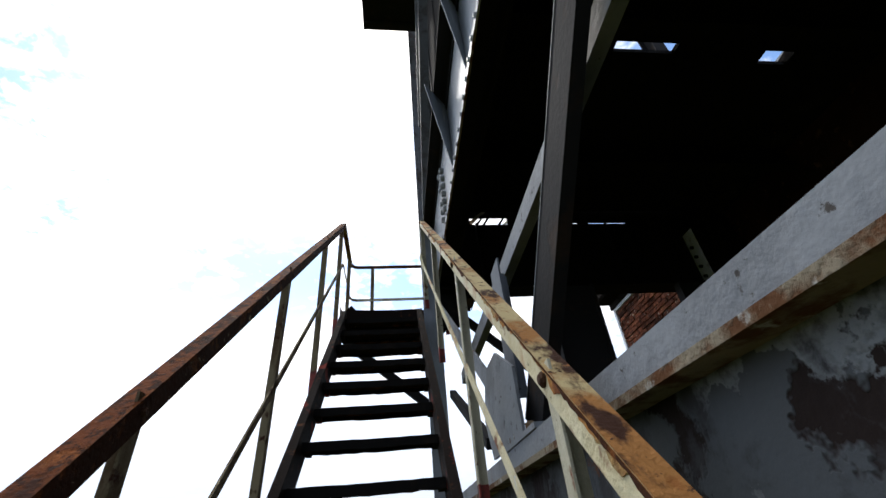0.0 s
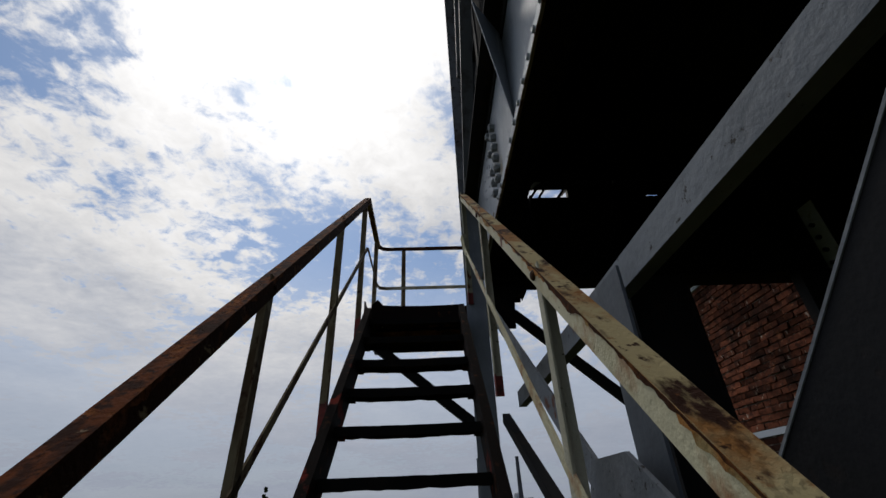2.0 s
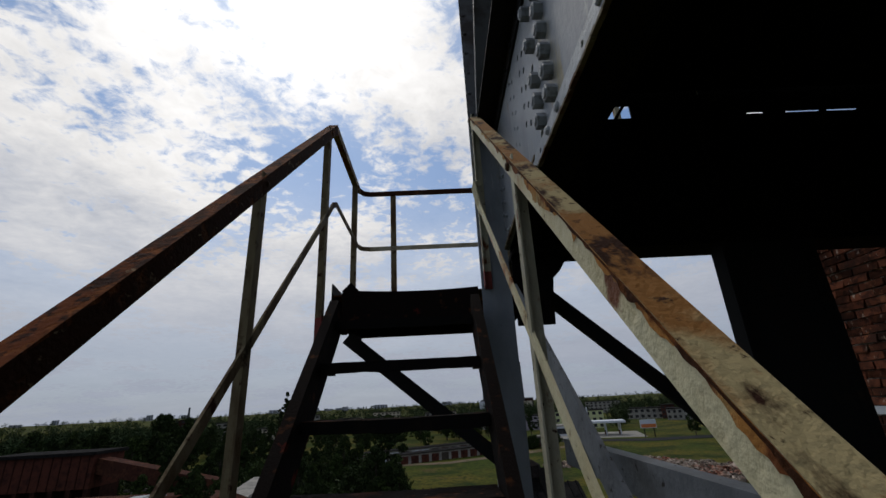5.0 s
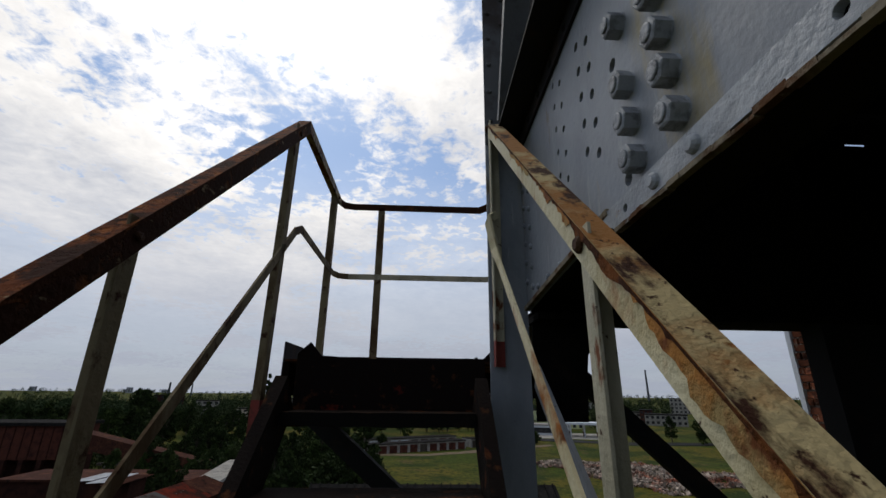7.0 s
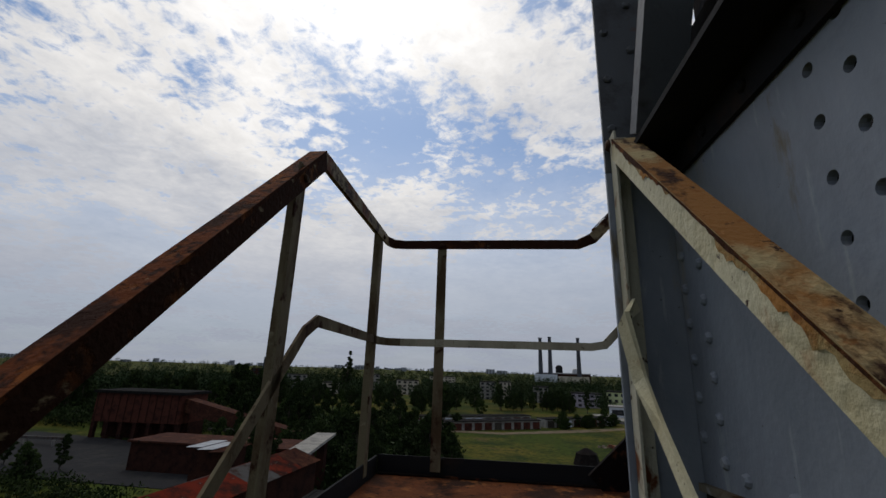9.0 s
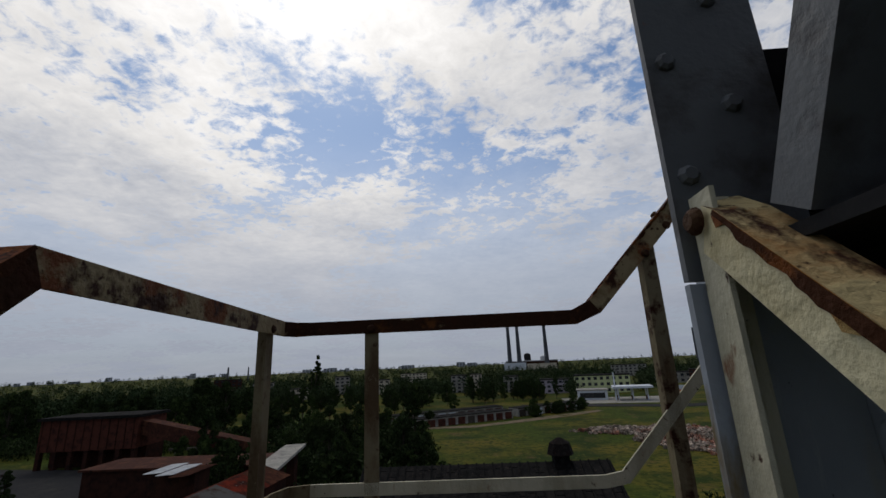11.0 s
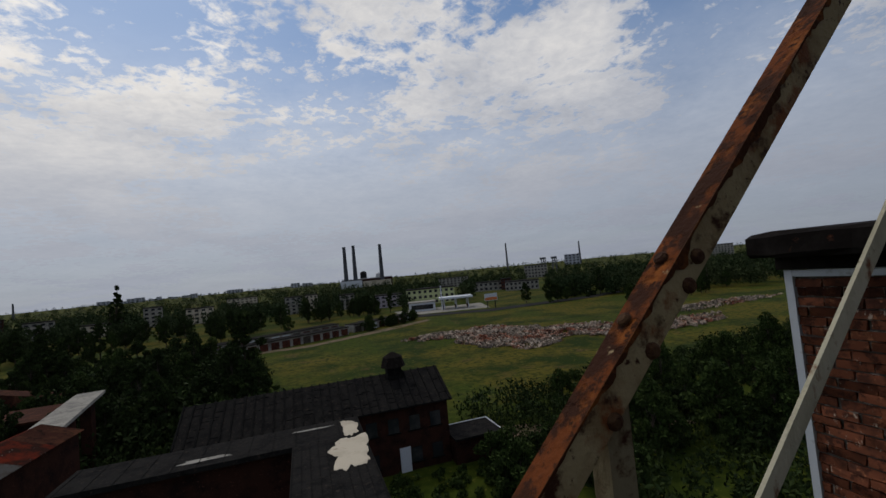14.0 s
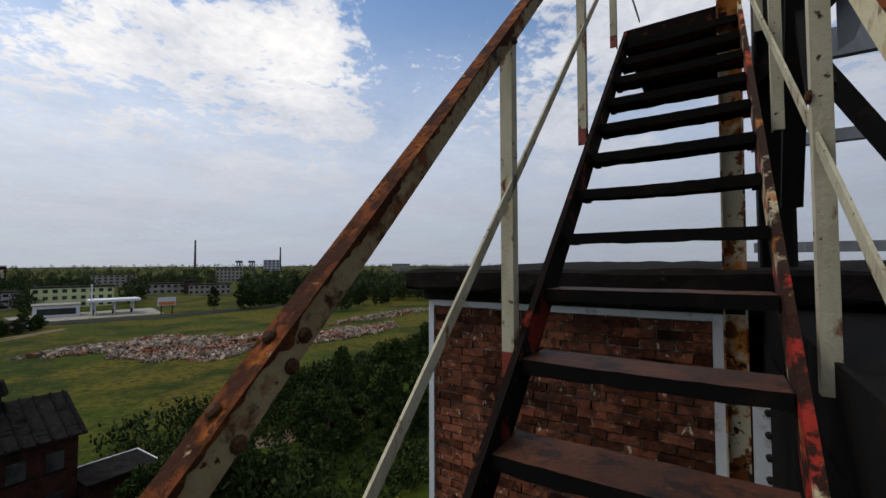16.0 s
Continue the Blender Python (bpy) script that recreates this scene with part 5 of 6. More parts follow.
def far_woods(name, count, rmin, rmax, a0, a1, hmin, hmax, seed, label):
    """Distant woods: uneven crowns of many tufts, one sheet of stuff."""
    r = random.Random(seed)
    verts, faces = [], []
    for _ in range(count):
        d = rmin * (rmax / rmin) ** r.random()
        a = radians(r.uniform(a0, a1))
        x, y = d * math.sin(a), d * math.cos(a)
        if noise.noise(Vector((x * 0.006, y * 0.006, seed))) < -0.3:
            continue
        if abs(d * math.cos(a) - 180) < 16 and 30 < x < 110:
            continue
        if any(abs(math.degrees(a) - az) < wide and d < far for az, wide, far in CLEARINGS):
            continue
        h = r.uniform(hmin, hmax)
        z = ground_height(x, y)
        n = 46 if d < 500 else 22
        for k in range(3):
            leaf_cloud(verts, faces, (x + r.uniform(-2, 2), y + r.uniform(-2, 2), z + h * (0.35 + 0.2 * k)), (h * 0.34, h * 0.34, h * 0.26), n, h * 0.075, r, 0.4)
    me = bpy.data.meshes.new(name)
    me.from_pydata(verts, [], faces)
    me.materials.append(M_LEAFFAR)
    return tagged(new(name, me), label, "woods", kind="stuff")


far_woods("woods", 2600, 215, 520, -62, 75, 6, 11, 31, "dark belt of mixed trees between the houses")
far_woods("woods", 1900, 480, 1500, -70, 90, 7, 13, 32, "far dark woodland on the plain")
far_woods("woods", 1500, 1400, 3600, -75, 100, 10, 18, 33, "hazy woodland near the horizon")


# ---- buildings ----
def windowed_block(name, x, y, w, d, h, turn, floors, bays, mat, label, base=None, roof=0.5, roofmat=None, grp="distant buildings"):
    """A block with a flat roof slab and recessed windows with frames on its near side."""
    z0 = ground_height(x, y) if base is None else base
    ob = thing(name, (x, y, z0), label, "building", grp)
    ob.rotation_euler = (0, 0, radians(turn))
    bm = bmesh.new()
    box(bm, (-w / 2, -d / 2, -1), (w / 2, d / 2, h))
    part("wall", bm, mat, ob)
    bm = bmesh.new()
    box(bm, (-w / 2 - 0.3, -d / 2 - 0.3, h + 0.003), (w / 2 + 0.3, d / 2 + 0.3, h + roof))
    part("roof", bm, roofmat or M_FELT, ob)
    fh = h / floors
    pw = w / bays
    wm = None
    for i in range(floors):
        for k in range(bays):
            cx, cz = -w / 2 + pw * (k + 0.5), fh * (i + 0.55)
            if wm is None:
                bm = bmesh.new()
                box(bm, (-pw * 0.26, -0.06, -fh * 0.25), (pw * 0.26, 0.05, fh * 0.25))
                wo = part("window", bm, M_GLASSDARK, ob)
                wm = wo.data
            else:
                wo = new("window", wm)
                wo.parent = ob
            wo.location = (cx, -d / 2 - 0.01, cz)
    return ob


# the low brick works below the tower, with a ribbed felt roof
WZ0, WEAVE, WRIDGE = GROUND, -10.4, -8.3
wk = thing("brick_works", (0, 0, 0), "two-storey sooty brick works with ribbed felt roof and cupola", "building")
bm = bmesh.new()
box(bm, (-9.5, 39.0, WZ0 - 1), (13.0, 47.0, WEAVE))
part("wall", bm, M_BRICKFAR, wk)
bm = bmesh.new()
for x in (-9.5, 12.7):
    vs = [bm.verts.new(p) for p in ((x, 39.0, WEAVE), (x, 47.0, WEAVE), (x, 43.0, WRIDGE - 0.1))]
    ws = [bm.verts.new(v.co + Vector((0.3, 0, 0))) for v in vs]
    bm.faces.new(vs)
    bm.faces.new(ws[::-1])
    for k in range(3):
        bm.faces.new((vs[k], vs[(k + 1) % 3], ws[(k + 1) % 3], ws[k]))
bmesh.ops.recalc_face_normals(bm, faces=bm.faces)
part("gable", bm, M_BRICKFAR, wk)
for s in (1, -1):
    bm = bmesh.new()
    y0 = 43 - s * 4.5
    quad = [(-9.9, y0, WEAVE - 0.15), (13.4, y0, WEAVE - 0.15), (13.4, 43, WRIDGE), (-9.9, 43, WRIDGE)]
    a = [bm.verts.new(p) for p in quad]
    b = [bm.verts.new((p[0], p[1], p[2] - 0.14)) for p in quad]
    bm.faces.new(a)
    bm.faces.new(b[::-1])
    for k in range(4):
        bm.faces.new((a[k], a[(k + 1) % 4], b[(k + 1) % 4], b[k]))
    bmesh.ops.recalc_face_normals(bm, faces=bm.faces)
    part("roof_slope", bm, M_FELT, wk)
rngb = random.Random(9)
for k in range(29):
    x = -9.8 + 0.82 * k + rngb.uniform(-0.06, 0.06)
    bm = bmesh.new()
    bar(bm, (x, 38.5, WEAVE - 0.11), (x + rngb.uniform(-0.05, 0.05), 43, WRIDGE + 0.05), 0.13, 0.13)
    part("batten", bm, M_BATTEN, wk)
for k in range(60):
    x = rngb.uniform(-9.5, 12.5)
    t = rngb.uniform(0.1, 0.9)
    bm = bmesh.new()
    y, z = 38.5 + 4.5 * t, WEAVE - 0.15 + t * (WRIDGE - WEAVE + 0.15)
    bar(bm, (x, y, z + 0.02), (x + 0.75, y, z + 0.02), 0.05, 0.04)
    part("felt_lap", bm, M_BATTEN, wk)
cup = thing("roof_cupola", (8.8, 42.6, WRIDGE - 0.4), "dark louvred ridge vent on the felt roof", "vent")
bm = bmesh.new()
box(bm, (-0.7, -0.7, 0), (0.7, 0.7, 1.15))
part("base", bm, M_BATTEN, cup)
bm = bmesh.new()
bmesh.ops.create_cone(bm, segments=8, radius1=1.25, radius2=0.95, depth=1.0, cap_ends=True, matrix=Matrix.Translation((0, 0, 1.6)))
part("hood", bm, M_CHAR, cup)
bm = bmesh.new()
bmesh.ops.create_cone(bm, segments=8, radius1=1.0, radius2=0.2, depth=0.45, cap_ends=True, matrix=Matrix.Translation((0, 0, 2.3)))
part("cap", bm, M_CHAR, cup)
wm = None
for k in range(11):
    for z in (-15.2, -12.3):
        if k in (8,) and z < -14:
            continue
        x = -8.3 + 2.0 * k
        bm = bmesh.new()
        box(bm, (x - 0.5, 38.93, z - 0.55), (x + 0.5, 39.04, z + 0.75))
        part("window", bm, M_GLASSDARK, wk)
        bm = bmesh.new()
        box(bm, (x - 0.65, 38.88, z - 0.65), (x + 0.65, 38.995, z - 0.56))
        part("sill", bm, M_BATTEN, wk)
bm = bmesh.new()
box(bm, (8.1, 38.9, GROUND), (9.1, 38.99, GROUND + 2.2))
part("door", bm, M_WHITE, wk, "white-painted door")
an = thing("annex", (0, 0, 0), "low flat-roofed annex with a white roof edge", "building")
bm = bmesh.new()
box(bm, (13.1, 37.8, GROUND - 1), (17.5, 41.2, -14.3))
part("wall", bm, M_BRICKFAR, an)
bm = bmesh.new()
box(bm, (13.05, 37.5, -14.29), (17.8, 41.5, -14.1))
part("roof", bm, M_FELT, an)
for lo, hi in (((13.05, 41.502, -14.28), (17.8, 41.6, -14.05)), ((17.802, 37.5, -14.28), (17.9, 41.6, -14.05))):
    bm = bmesh.new()
    box(bm, lo, hi)
    part("roof_edge", bm, M_WHITE, an)

# nearer L-shaped felt roofs with bare patches
lr = thing("felt_roofs", (0, 0, 0), "low black felt roofs round a dark court, patched with pale screed", "building")
for nm, lo, hi, mt in (("wall", (-12, 27.3, GROUND), (3.4, 29.7, -8.3), M_BRICKFAR), ("wall", (-0.2, 12.5, GROUND), (3.3, 27.2, -8.3), M_BRICKFAR),
                       ("roof", (-12.3, 26.8, -8.29), (3.7, 30.3, -8.0), M_FELT), ("roof", (-0.5, 12, -8.25), (3.7, 26.79, -8.004), M_FELT)):
    bm = bmesh.new()
    box(bm, lo, hi)
    part(nm, bm, mt, lr)


def blotch(parent, cx, cy, z, rx, ry, seed, mat):
    bm = bmesh.new()
    vs = []
    for k in range(72):
        a = 2 * math.pi * k / 72
        q = 0.92 + 0.42 * noise.noise(Vector((math.cos(a) * 1.6 + seed * 3.3, math.sin(a) * 1.6, seed * 1.7))) + 0.22 * noise.noise(Vector((math.cos(a) * 4.3 + seed, math.sin(a) * 4.3, seed * 2.9)))
        q /= max(abs(math.cos(a)), abs(math.sin(a))) ** 0.7
        vs.append(bm.verts.new((cx + rx * q * math.cos(a), cy + ry * q * math.sin(a), z)))
    f = bm.faces.new(vs)
    r = bmesh.ops.extrude_face_region(bm, geom=[f])
    bmesh.ops.translate(bm, verts=[v for v in r["geom"] if isinstance(v, bmesh.types.BMVert)], vec=(0, 0, 0.02))
    bmesh.ops.recalc_face_normals(bm, faces=bm.faces)
    part("screed_patch", bm, mat, parent, "bare pale screed patch")


blotch(lr, 2.6, 24.4, -7.995, 1.15, 2.3, 1, M_CREAM)
blotch(lr, 3.0, 28.2, -7.99, 0.5, 1.5, 4, M_CREAM)
blotch(lr, 0.6, 29.3, -8.0, 1.3, 0.13, 2, M_CONCRETE)
blotch(lr, -5.2, 27.8, -8.0, 1.3, 0.25, 3, M_CONCRETE)
for k in range(13):
    bm = bmesh.new()
    bar(bm, (-12 + 1.3 * k, 26.85, -7.99), (-12 + 1.3 * k, 30.25, -7.99), 0.05, 0.03)
    part("felt_lap", bm, M_BATTEN, lr)
for k in range(10):
    bm = bmesh.new()
    bar(bm, (-0.42 + 0.45 * k, 12.1, -7.997), (-0.42 + 0.45 * k, 26.7, -7.997), 0.04, 0.03)
    part("felt_lap", bm, M_BATTEN, lr)


# conveyor gallery with corrugated red sheets
def corrugated(name, parent, x0, x1, y0, y1, z0, z1, mat, label=""):
    """Ridges run across, down the slope from x0 to x1."""
    bm = bmesh.new()
    n = int((y1 - y0) / 0.09)
    ra_, rb_ = [], []
    for k in range(n + 1):
        y = y0 + (y1 - y0) * k / n
        dz = 0.03 if k % 2 else -0.03
        ra_.append(bm.verts.new((x0, y, z0 + dz)))
        rb_.append(bm.verts.new((x1, y, z1 + dz)))
    for k in range(n):
        bm.faces.new((ra_[k], rb_[k], rb_[k + 1], ra_[k + 1]))
    ob = part(name, bm, mat, parent, label)
    md = ob.modifiers.new("thick", "SOLIDIFY")
    md.thickness = 0.03
    return ob


cg = thing("conveyor_gallery", (0, 0, 0), "long shed with red and grey corrugated roof sheets", "shed")
cg.location = (-19.4, 33, 0)
cg.rotation_euler = (0, 0, radians(-4))
for k in range(5):
    y0 = -9 + 3.4 * k
    mt = (M_REDSHEET, M_REDSHEET, M_OLDSHEET, M_REDSHEET, M_RUSTSHEET)[k]
    corrugated("roof_sheet", cg, -0.05, 2.7, y0, y0 + 3.36, -7.3, -8.2, mt)
    corrugated("roof_sheet", cg, -2.7, -0.06, y0, y0 + 3.36, -8.2, -7.3, (M_REDSHEET, M_OLDSHEET, M_REDSHEET, M_RUSTSHEET, M_REDSHEET)[k])
bm = bmesh.new()
box(bm, (-2.3, -9, GROUND), (2.3, 8, -8.35))
part("wall", bm, M_BRICKFAR, cg)
wr = thing("lean_to", (0, 0, 0), "lean-to with a bright zinc sheet roof, rusted at one corner", "shed")
for k, mt in enumerate((M_ZINC, M_ZINC, M_RUSTSHEET)):
    corrugated("roof_sheet", wr, -32.2 + 1.9 * k, -30.35 + 1.9 * k, 43.6 - 0.9 * k, 48.0 - 0.6 * k, -8.3, -8.2, mt)
bm = bmesh.new()
box(bm, (-31.6, 43.8, GROUND), (-27.0, 46.4, -8.42))
part("wall", bm, M_BRICKFAR, wr)
ct = thing("concrete_gallery", (0, 0, 0), "pale concrete conveyor gallery running to the trees", "gallery")
bm = bmesh.new()
bar(bm, (-19.6, 40.8, -8.5), (-22.6, 58.5, -8.5), 2.6, 0.3)
part("deck", bm, M_CONCRETE, ct)
for t in (0.1, 0.5, 0.9):
    bm = bmesh.new()
    x, y = -19.6 - 3.0 * t, 40.8 + 17.7 * t
    box(bm, (x - 0.5, y - 0.5, GROUND), (x + 0.5, y + 0.5, -8.66))
    part("pier", bm, M_BRICKFAR, ct)

# large brick hall on the far side of the yard, with arcade and sloping gallery
bh = thing("brick_hall", (-78.5, 90, GROUND), "long red-brown brick hall on dark arches", "building")
bh.rotation_euler = (0, 0, radians(4))
bm = bmesh.new()
box(bm, (-10, -0.5, 3.6), (10, 9, 9.6))
part("wall", bm, M_BRICKRED, bh)
for k in range(7):
    bm = bmesh.new()
    x = -10 + 3.2 * k
    box(bm, (x, -0.5, -0.5), (x + 0.8, 0.4, 3.58))
    part("pier", bm, M_BRICKFAR, bh)
bm = bmesh.new()
box(bm, (-10, 3, -0.5), (10, 9, 3.58))
part("back_wall", bm, M_BRICKFAR, bh)
bm = bmesh.new()
box(bm, (-10.5, -1, 9.61), (10.5, 9.5, 10.2))
part("roof", bm, M_FELT, bh)
for k in range(12):
    bm = bmesh.new()
    x = -9.6 + 1.7 * k
    box(bm, (x, -0.6, 3.7), (x + 0.16, -0.502, 9.5))
    part("pilaster", bm, M_BRICKFAR, bh)
bm = bmesh.new()
bar(bm, (10.2, 2, 7.5), (46, -6, 1.0), 3.0, 2.8)
part("sloping_gallery", bm, M_RUSTSHEET, bh)
sh = thing("works_shed", (-44, 70, GROUND), "low dark rusty shed in the yard", "shed")
bm = bmesh.new()
box(bm, (-14, -4, -0.5), (14, 4, 4.2))
part("wall", bm, M_BRICKFAR, sh)
bm = bmesh.new()
box(bm, (-14.4, -4.4, 4.203), (14.4, 4.4, 4.5))
part("roof", bm, M_RUSTSHEET, sh)
for k, (x, y, l) in enumerate(((-92, 78, 16), (-62, 100, 12), (-58, 128, 20), (-34, 104, 14))):
    pf = thing("pipe_run", (x, y, GROUND), "pale lagged pipe run on short stands", "pipe", "pipe runs")
    bm = bmesh.new()
    bar(bm, (-l / 2, 0, 1.5), (l / 2, 1.5, 1.5), 0.5, 0.5)
    part("pipe", bm, M_OLDSHEET, pf)
    for s in (-0.4, 0, 0.4):
        bm = bmesh.new()
        box(bm, (l * s - 0.15, 0.5, -0.3), (l * s + 0.15, 0.9, 1.24))
        part("stand", bm, M_CONCRETE, pf)


# garages in rows
def garage_row(x0, y0, x1, y1, n, seed):
    r = random.Random(seed)
    d = math.atan2(y1 - y0, x1 - x0)
    step = math.hypot(x1 - x0, y1 - y0) / n
    for k in range(n):
        x, y = x0 + (x1 - x0) * (k + 0.5) / n, y0 + (y1 - y0) * (k + 0.5) / n
        gg = thing("garage", (x, y, ground_height(x, y)), "flat-roofed garage with a painted double door", "garage", "rows of garages")
        gg.rotation_euler = (0, 0, d)
        bm = bmesh.new()
        box(bm, (-step * 0.49, -0.2, -0.5), (step * 0.49, 5, 2.4))
        part("wall", bm, M_CONCRETE, gg)
        bm = bmesh.new()
        box(bm, (-step * 0.5, -0.5, 2.403), (step * 0.5, 5.2, 2.6))
        part("roof", bm, M_FELT, gg)
        bm = bmesh.new()
        box(bm, (-step * 0.36, -0.28, 0), (step * 0.36, -0.203, 2.0))
        part("door", bm, r.choice((M_BRICKRED, M_BARK, M_WHITE, M_BRICKRED)), gg)


garage_row(-24, 126, 14, 143, 13, 1)
garage_row(-26, 140, 12, 157, 12, 2)
garage_row(16, 146, 40, 160, 8, 3)

# filling station
fs = thing("filling_station", (58, 188, ground_height(58, 188)), "filling station with a white canopy and glazed shop", "filling station")
fs.rotation_euler = (0, 0, radians(-14))
for nm, lo, hi, mt in (("canopy", (2, -5, 4.6), (17, 5, 5.4), M_WHITE), ("shop", (-12, 0, 0), (0, 9, 3.8), M_WHITE), ("shop_window", (-11, -0.1, 0.8), (-1, -0.002, 2.9), M_GLASSDARK),
                       ("shop_roof", (-12.4, -0.4, 3.803), (0.4, 9.4, 4.2), M_CONCRETE)):
    bm = bmesh.new()
    box(bm, lo, hi)
    part(nm, bm, mt, fs)
for x in (4, 9.5, 15):
    for y in (-2.5, 2.5):
        bm = bmesh.new()
        box(bm, (x - 0.2, y - 0.2, 0), (x + 0.2, y + 0.2, 4.597))
        part("column", bm, M_WHITE, fs)
    bm = bmesh.new()
    box(bm, (x - 0.5, -0.4, 0), (x + 0.5, 0.4, 1.7))
    part("pump", bm, M_BRICKRED, fs)
pole = thing("sign_pole", (60, 184, ground_height(60, 184)), "tall white station sign pole", "sign")
bm = bmesh.new()
box(bm, (-0.25, -0.15, 0), (0.25, 0.15, 11))
part("pole", bm, M_WHITE, pole)
bd = thing("billboard", (78, 170, ground_height(78, 170)), "roadside billboard with a white and orange poster", "billboard")
for nm, lo, hi, mt in (("leg", (-2, -0.15, 0), (-1.7, 0.15, 3.2), M_DARK), ("leg", (1.7, -0.15, 0), (2, 0.15, 3.2), M_DARK), ("panel", (-3, -0.15, 3.203), (3, 0.15, 6.2), M_WHITE), ("poster_band", (-2.8, -0.19, 3.4), (2.8, -0.152, 4.6), M_ORANGE)):
    bm = bmesh.new()
    box(bm, lo, hi)
    part(nm, bm, mt, bd)


def place(az, dist):
    a = radians(az)
    return dist * math.sin(a) + 0.8, dist * math.cos(a) - 0.5


for az, dist, w, d, h, fl, bays, mt, lab, nm in (
        (16.4, 250, 44, 14, 12, 3, 14, M_LIME, "long pale lime-green apartment block", "apartment_block"),
        (10.8, 262, 26, 14, 10, 3, 8, M_LILAC, "lilac-grey rendered works building", "works_building"),
        (24.2, 330, 46, 14, 9, 2, 12, M_CONCRETE, "low pale commercial building with red end", "works_building"),
        (26.6, 325, 12, 12, 11, 3, 3, M_BRICKRED, "bright red brick commercial block", "works_building"),
        (28.6, 300, 36, 14, 8, 2, 12, M_CONCRETE, "grey concrete works building", "works_building"),
        (30.6, 520, 42, 16, 20, 4, 10, M_CONCRETE, "pale concrete colliery building", "works_building"),
        (51.6, 900, 60, 16, 26, 5, 12, M_CONCRETE, "distant pale slab block of flats", "apartment_block"),
        (-20.9, 300, 22, 12, 9, 3, 6, M_CREAM, "cream apartment block with a brown roof", "apartment_block"),
        (-16.0, 330, 16, 14, 17, 5, 4, M_CONCRETE, "grey apartment tower beside trees", "apartment_block"),
        (-25.2, 340, 22, 12, 14, 4, 6, M_CONCRETE, "grey apartment block among trees", "apartment_block"),
        (-1.2, 290, 16, 12, 15, 5, 4, M_CONCRETE, "grey weathered apartment block", "apartment_block"),
        (1.0, 300, 12, 12, 15, 5, 3, M_CREAM, "cream and grey apartment block", "apartment_block"),
        (-11.5, 310, 24, 12, 13, 4, 6, M_CREAM, "pale apartment block behind the trees", "apartment_block"),
        (-29, 420, 34, 14, 18, 5, 8, M_BRICKFAR, "dark brick works building", "works_building"),
        (5.4, 280, 14, 12, 13, 4, 4, M_CONCRETE, "pale grey apartment block among poplars", "apartment_block"),
        (-7, 480, 44, 14, 14, 4, 10, M_CREAM, "cream slab block of flats", "apartment_block"),
        (19.6, 460, 50, 14, 14, 4, 12, M_CONCRETE, "pale works hall behind the station", "works_building")):
    x, y = place(az, dist)
    windowed_block(nm, x, y, w * 0.62, d, h * 0.72, -az, fl, max(3, int(bays * 0.7)), mt, lab)
# a far skyline of housing slabs
r = random.Random(41)
for k in range(40):
    az = r.uniform(-60, 12)
    dist = r.uniform(2200, 3600)
    x, y = place(az, dist)
    windowed_block("apartment_block", x, y, r.uniform(20, 60), 14, r.uniform(10, 24), -az, 3, 3, M_HAZE, "pale housing slab on the far skyline", grp="far skyline")

# power station with three chimneys
ps = thing("power_station", (128, 915, GROUND), "long brown power-station hall with a domed tower", "building")
ps.rotation_euler = (0, 0, radians(-7))
for nm, lo, hi, mt in (("hall", (-46, 0, 0), (58, 30, 17), M_BRICKFAR), ("roof", (-47, -1, 17.01), (59, 31, 18.6), M_ZINC), ("front_shed", (-50, -26, 0), (-6, -1, 15), M_WHITE), ("low_shed", (-4, -22, 0), (54, -1, 12), M_CREAM)):
    bm = bmesh.new()
    box(bm, lo, hi)
    part(nm, bm, mt, ps)
for x, rr, h in ((-2, 7, 29), (30, 6, 24)):
    bm = bmesh.new()
    bmesh.ops.create_cone(bm, segments=20, radius1=rr, radius2=rr, depth=h, matrix=Matrix.Translation((x, 14, h / 2)))
    bmesh.ops.create_uvsphere(bm, u_segments=20, v_segments=8, radius=rr, matrix=Matrix.Translation((x, 14, h)) @ Matrix.Diagonal((1, 1, 0.7, 1)))
    part("domed_tank", bm, M_DARK if x < 0 else M_ZINC, ps)
for x, y, h, rr in ((88, 900, 86, 3.6), (107, 900, 88, 3.6), (162.5, 900, 87, 3.6)):
    c = thing("chimney", (x, y, GROUND), "tall dark power-station chimney", "chimney", "power-station chimneys")
    bm = bmesh.new()
    bmesh.ops.create_cone(bm, segments=20, radius1=rr * 1.35, radius2=rr * 0.85, depth=h, matrix=Matrix.Translation((0, 0, h / 2)))
    part("shaft", bm, M_STACK, c)
    bm = bmesh.new()
    bmesh.ops.create_cone(bm, segments=20, radius1=rr * 1.05, radius2=rr * 1.05, depth=1.6, matrix=Matrix.Translation((0, 0, h - 0.4)))
    part("rim", bm, M_STACK, c)
# slimmer stacks and colliery headframes
for az, dist, h, rr in ((27.0, 1340, 68, 2.6), (36.3, 1500, 58, 2.6), (-29.05, 1030, 14, 2.0), (-26.9, 1100, 14, 1.6)):
    x, y = place(az, dist)
    c = thing("chimney", (x, y, GROUND), "slim dark distant factory chimney", "chimney", "distant chimneys")
    bm = bmesh.new()
    bmesh.ops.create_cone(bm, segments=14, radius1=rr * 1.3, radius2=rr * 0.8, depth=h + 18, matrix=Matrix.Translation((0, 0, (h + 18) / 2)))
    part("shaft", bm, M_STACK, c)
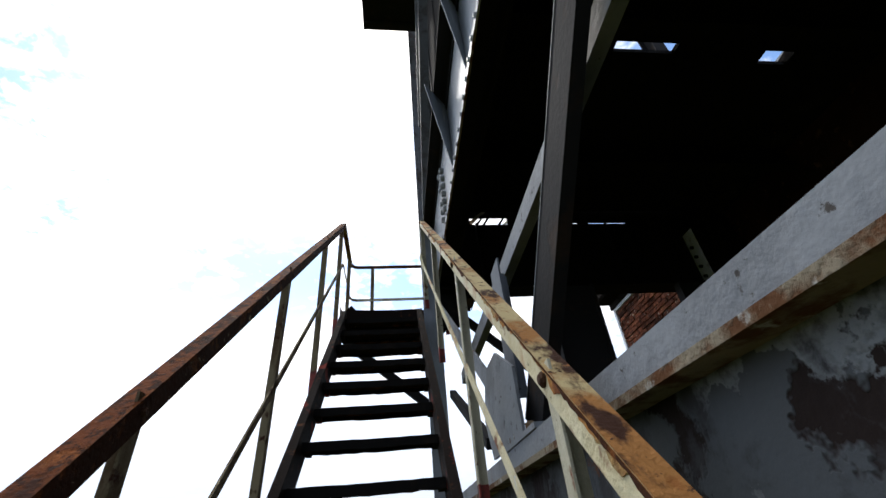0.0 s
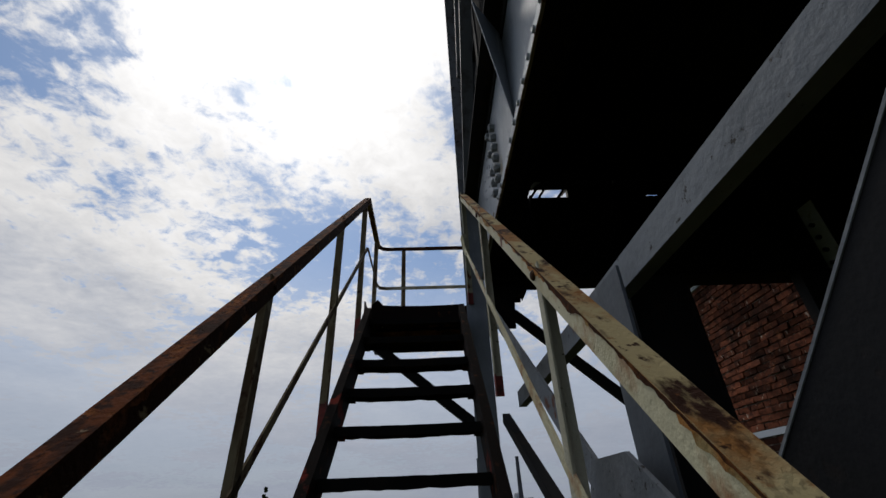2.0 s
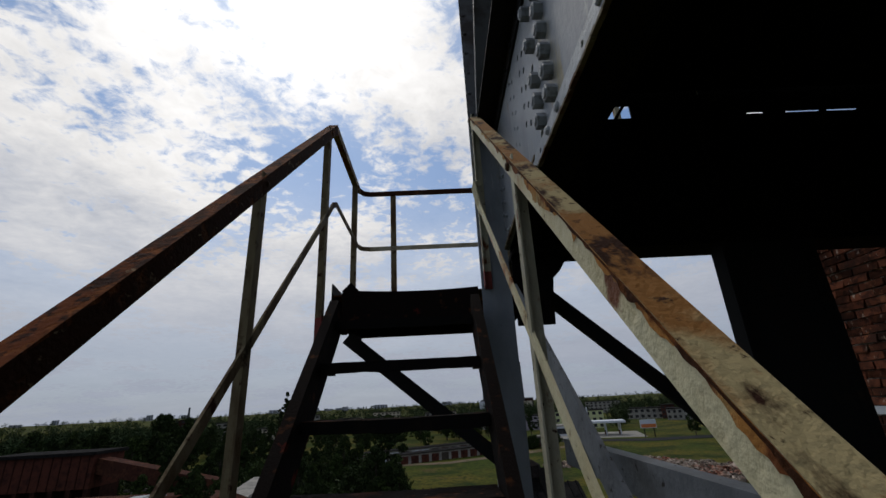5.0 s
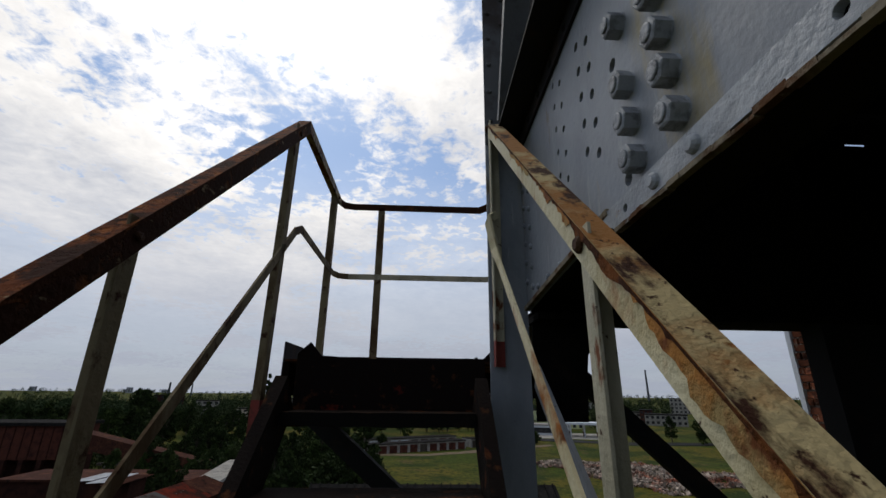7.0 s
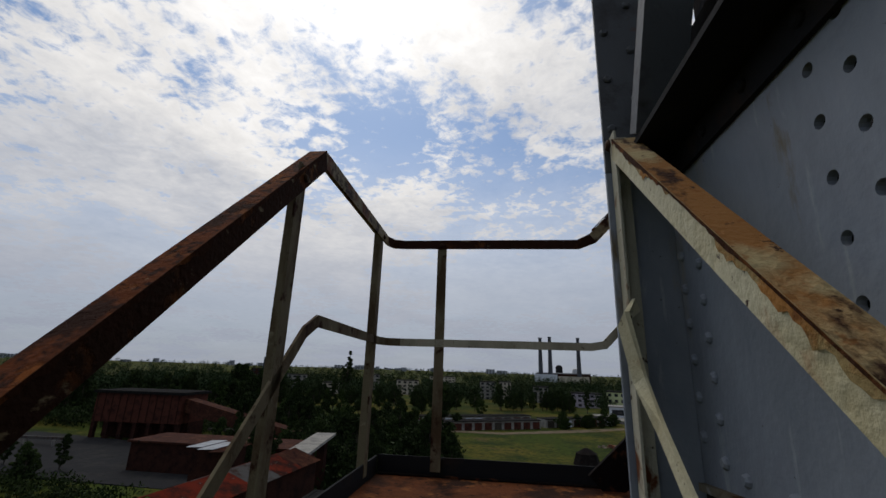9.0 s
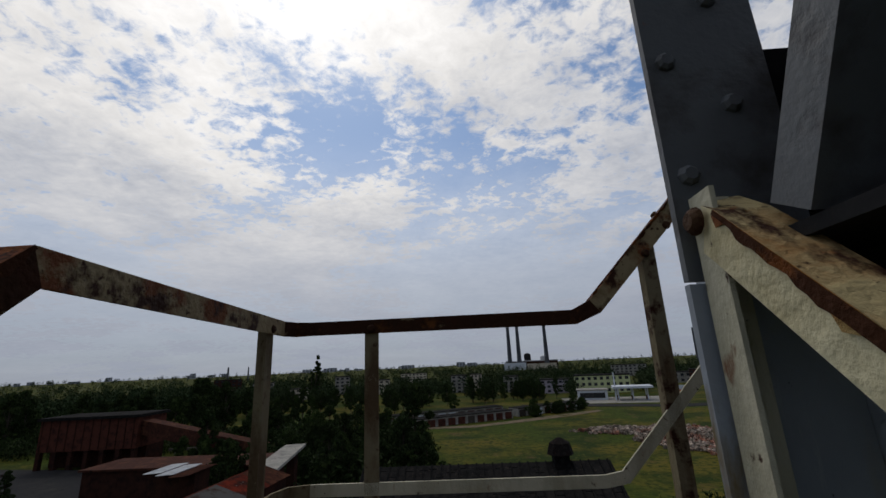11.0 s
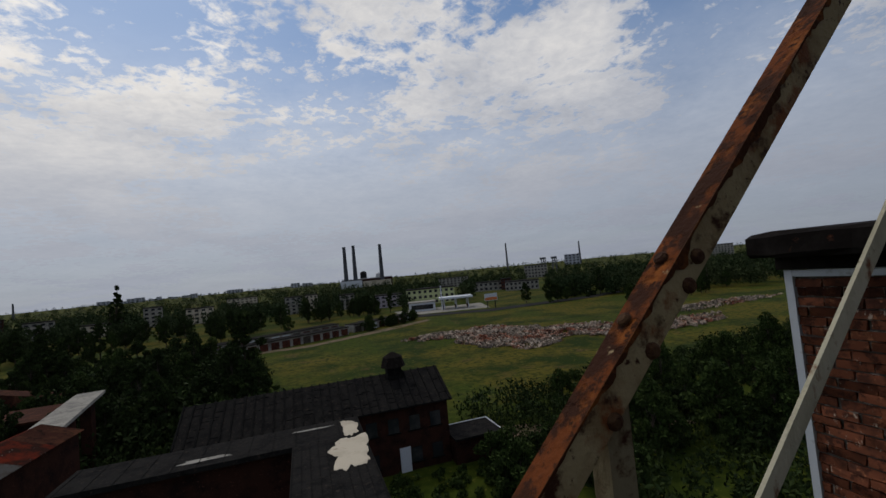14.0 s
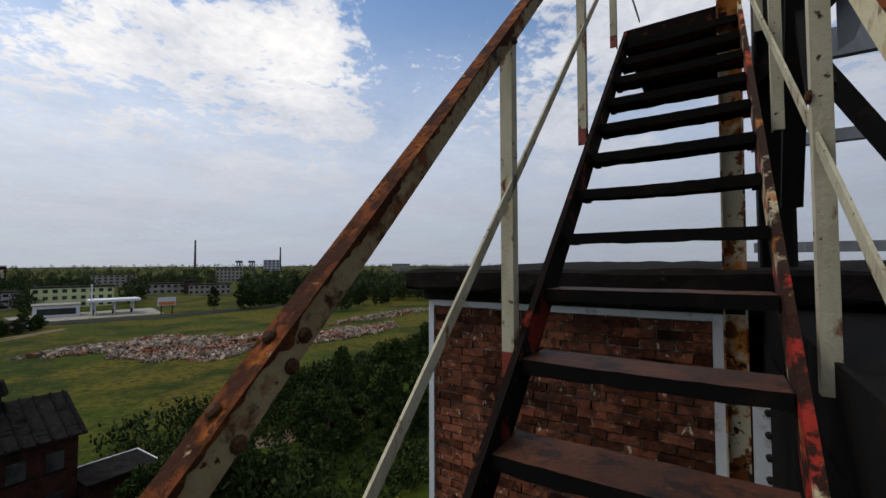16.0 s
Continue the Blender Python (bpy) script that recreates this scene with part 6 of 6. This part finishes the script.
for az in (31.6, 33.0):
    x, y = place(az, 640)
    hf = thing("headframe", (x, y, GROUND), "distant steel colliery headframe", "headframe", "distant headframes")
    for sx in (-4, 4):
        bm = bmesh.new()
        bar(bm, (sx, 0, 0), (sx * 0.4, 0, 23), 1.0, 1.0, (0, 1, 0))
        part("leg", bm, M_STACK, hf)
        bm = bmesh.new()
        bar(bm, (sx, 0, 0), (sx * 0.4 + 6, 4, 23), 0.8, 0.8, (0, 1, 0))
        part("back_stay", bm, M_STACK, hf)
    bm = bmesh.new()
    box(bm, (-3, -2, 21), (4, 3, 24))
    part("sheave_deck", bm, M_STACK, hf)
x, y = place(35.3, 1400)
windowed_block("apartment_block", x, y, 46, 20, 32, -35, 4, 4, M_HAZE, "pale blue-grey tower block far off")

# ---- brickwork of the framed panel ----
rngk = random.Random(15)
bricks = {}
BH, BL = 0.0765, 0.245
rows = int((BTOP - BMID) / BH)
for i in range(rows):
    z = BTOP - 0.004 - BH * (i + 1)
    y = BY0 + 0.058 - (BL / 2 if i % 2 else 0)
    while y < BY1 - 0.066:
        a, b = max(y, BY0 + 0.058), min(y + BL - 0.014, BY1 - 0.064)
        if b - a > 0.05:
            key = (round(b - a, 3), rngk.randrange(3))
            if key not in bricks:
                bm = bmesh.new()
                l, h = b - a, BH - 0.014
                vs = box(bm, (-0.016, 0, 0), (0.006, l, h))
                for v in vs:
                    v.co += Vector((rngk.uniform(-0.006, 0.006) if v.co.x < 0 else 0, rngk.uniform(-0.007, 0.007), rngk.uniform(-0.006, 0.006)))
                me = bpy.data.meshes.new("brick")
                bm.to_mesh(me)
                bm.free()
                me.materials.append(M_BRICK)
                bricks[key] = me
            ob = new("brick", bricks[key])
            ob.parent = wall
            ob.location = (BX + (rngk.uniform(-0.012, 0.006) if rngk.random() > 0.07 else 0.011), a + rngk.uniform(-0.004, 0.004), z + rngk.uniform(-0.004, 0.004))
        y += BL
# the panels below, joined
verts, faces = [], []
for z0, z1 in ((BMID - 2.43, BMID - 0.07), (BMID - 6.0, BMID - 2.5)):
    for i in range(int((z1 - z0) / BH)):
        z = z1 - 0.004 - BH * (i + 1)
        y = BY0 + 0.058 - (BL / 2 if i % 2 else 0)
        while y < BY1 - 0.066:
            a, b = max(y, BY0 + 0.058), min(y + BL - 0.014, BY1 - 0.064)
            if b - a > 0.05:
                q = len(verts)
                x = BX - 0.012 + rngk.uniform(-0.005, 0.005)
                for xx in (x, BX + 0.004):
                    verts += [(xx, a, z), (xx, b, z), (xx, b, z + BH - 0.014), (xx, a, z + BH - 0.014)]
                faces += [(q, q + 3, q + 2, q + 1), (q, q + 1, q + 5, q + 4), (q + 1, q + 2, q + 6, q + 5), (q + 2, q + 3, q + 7, q + 6), (q + 3, q, q + 4, q + 7)]
            y += BL
low = mesh_part("lower_brickwork", verts, faces, M_BRICKLOW, bb)
low["kind"] = "stuff"
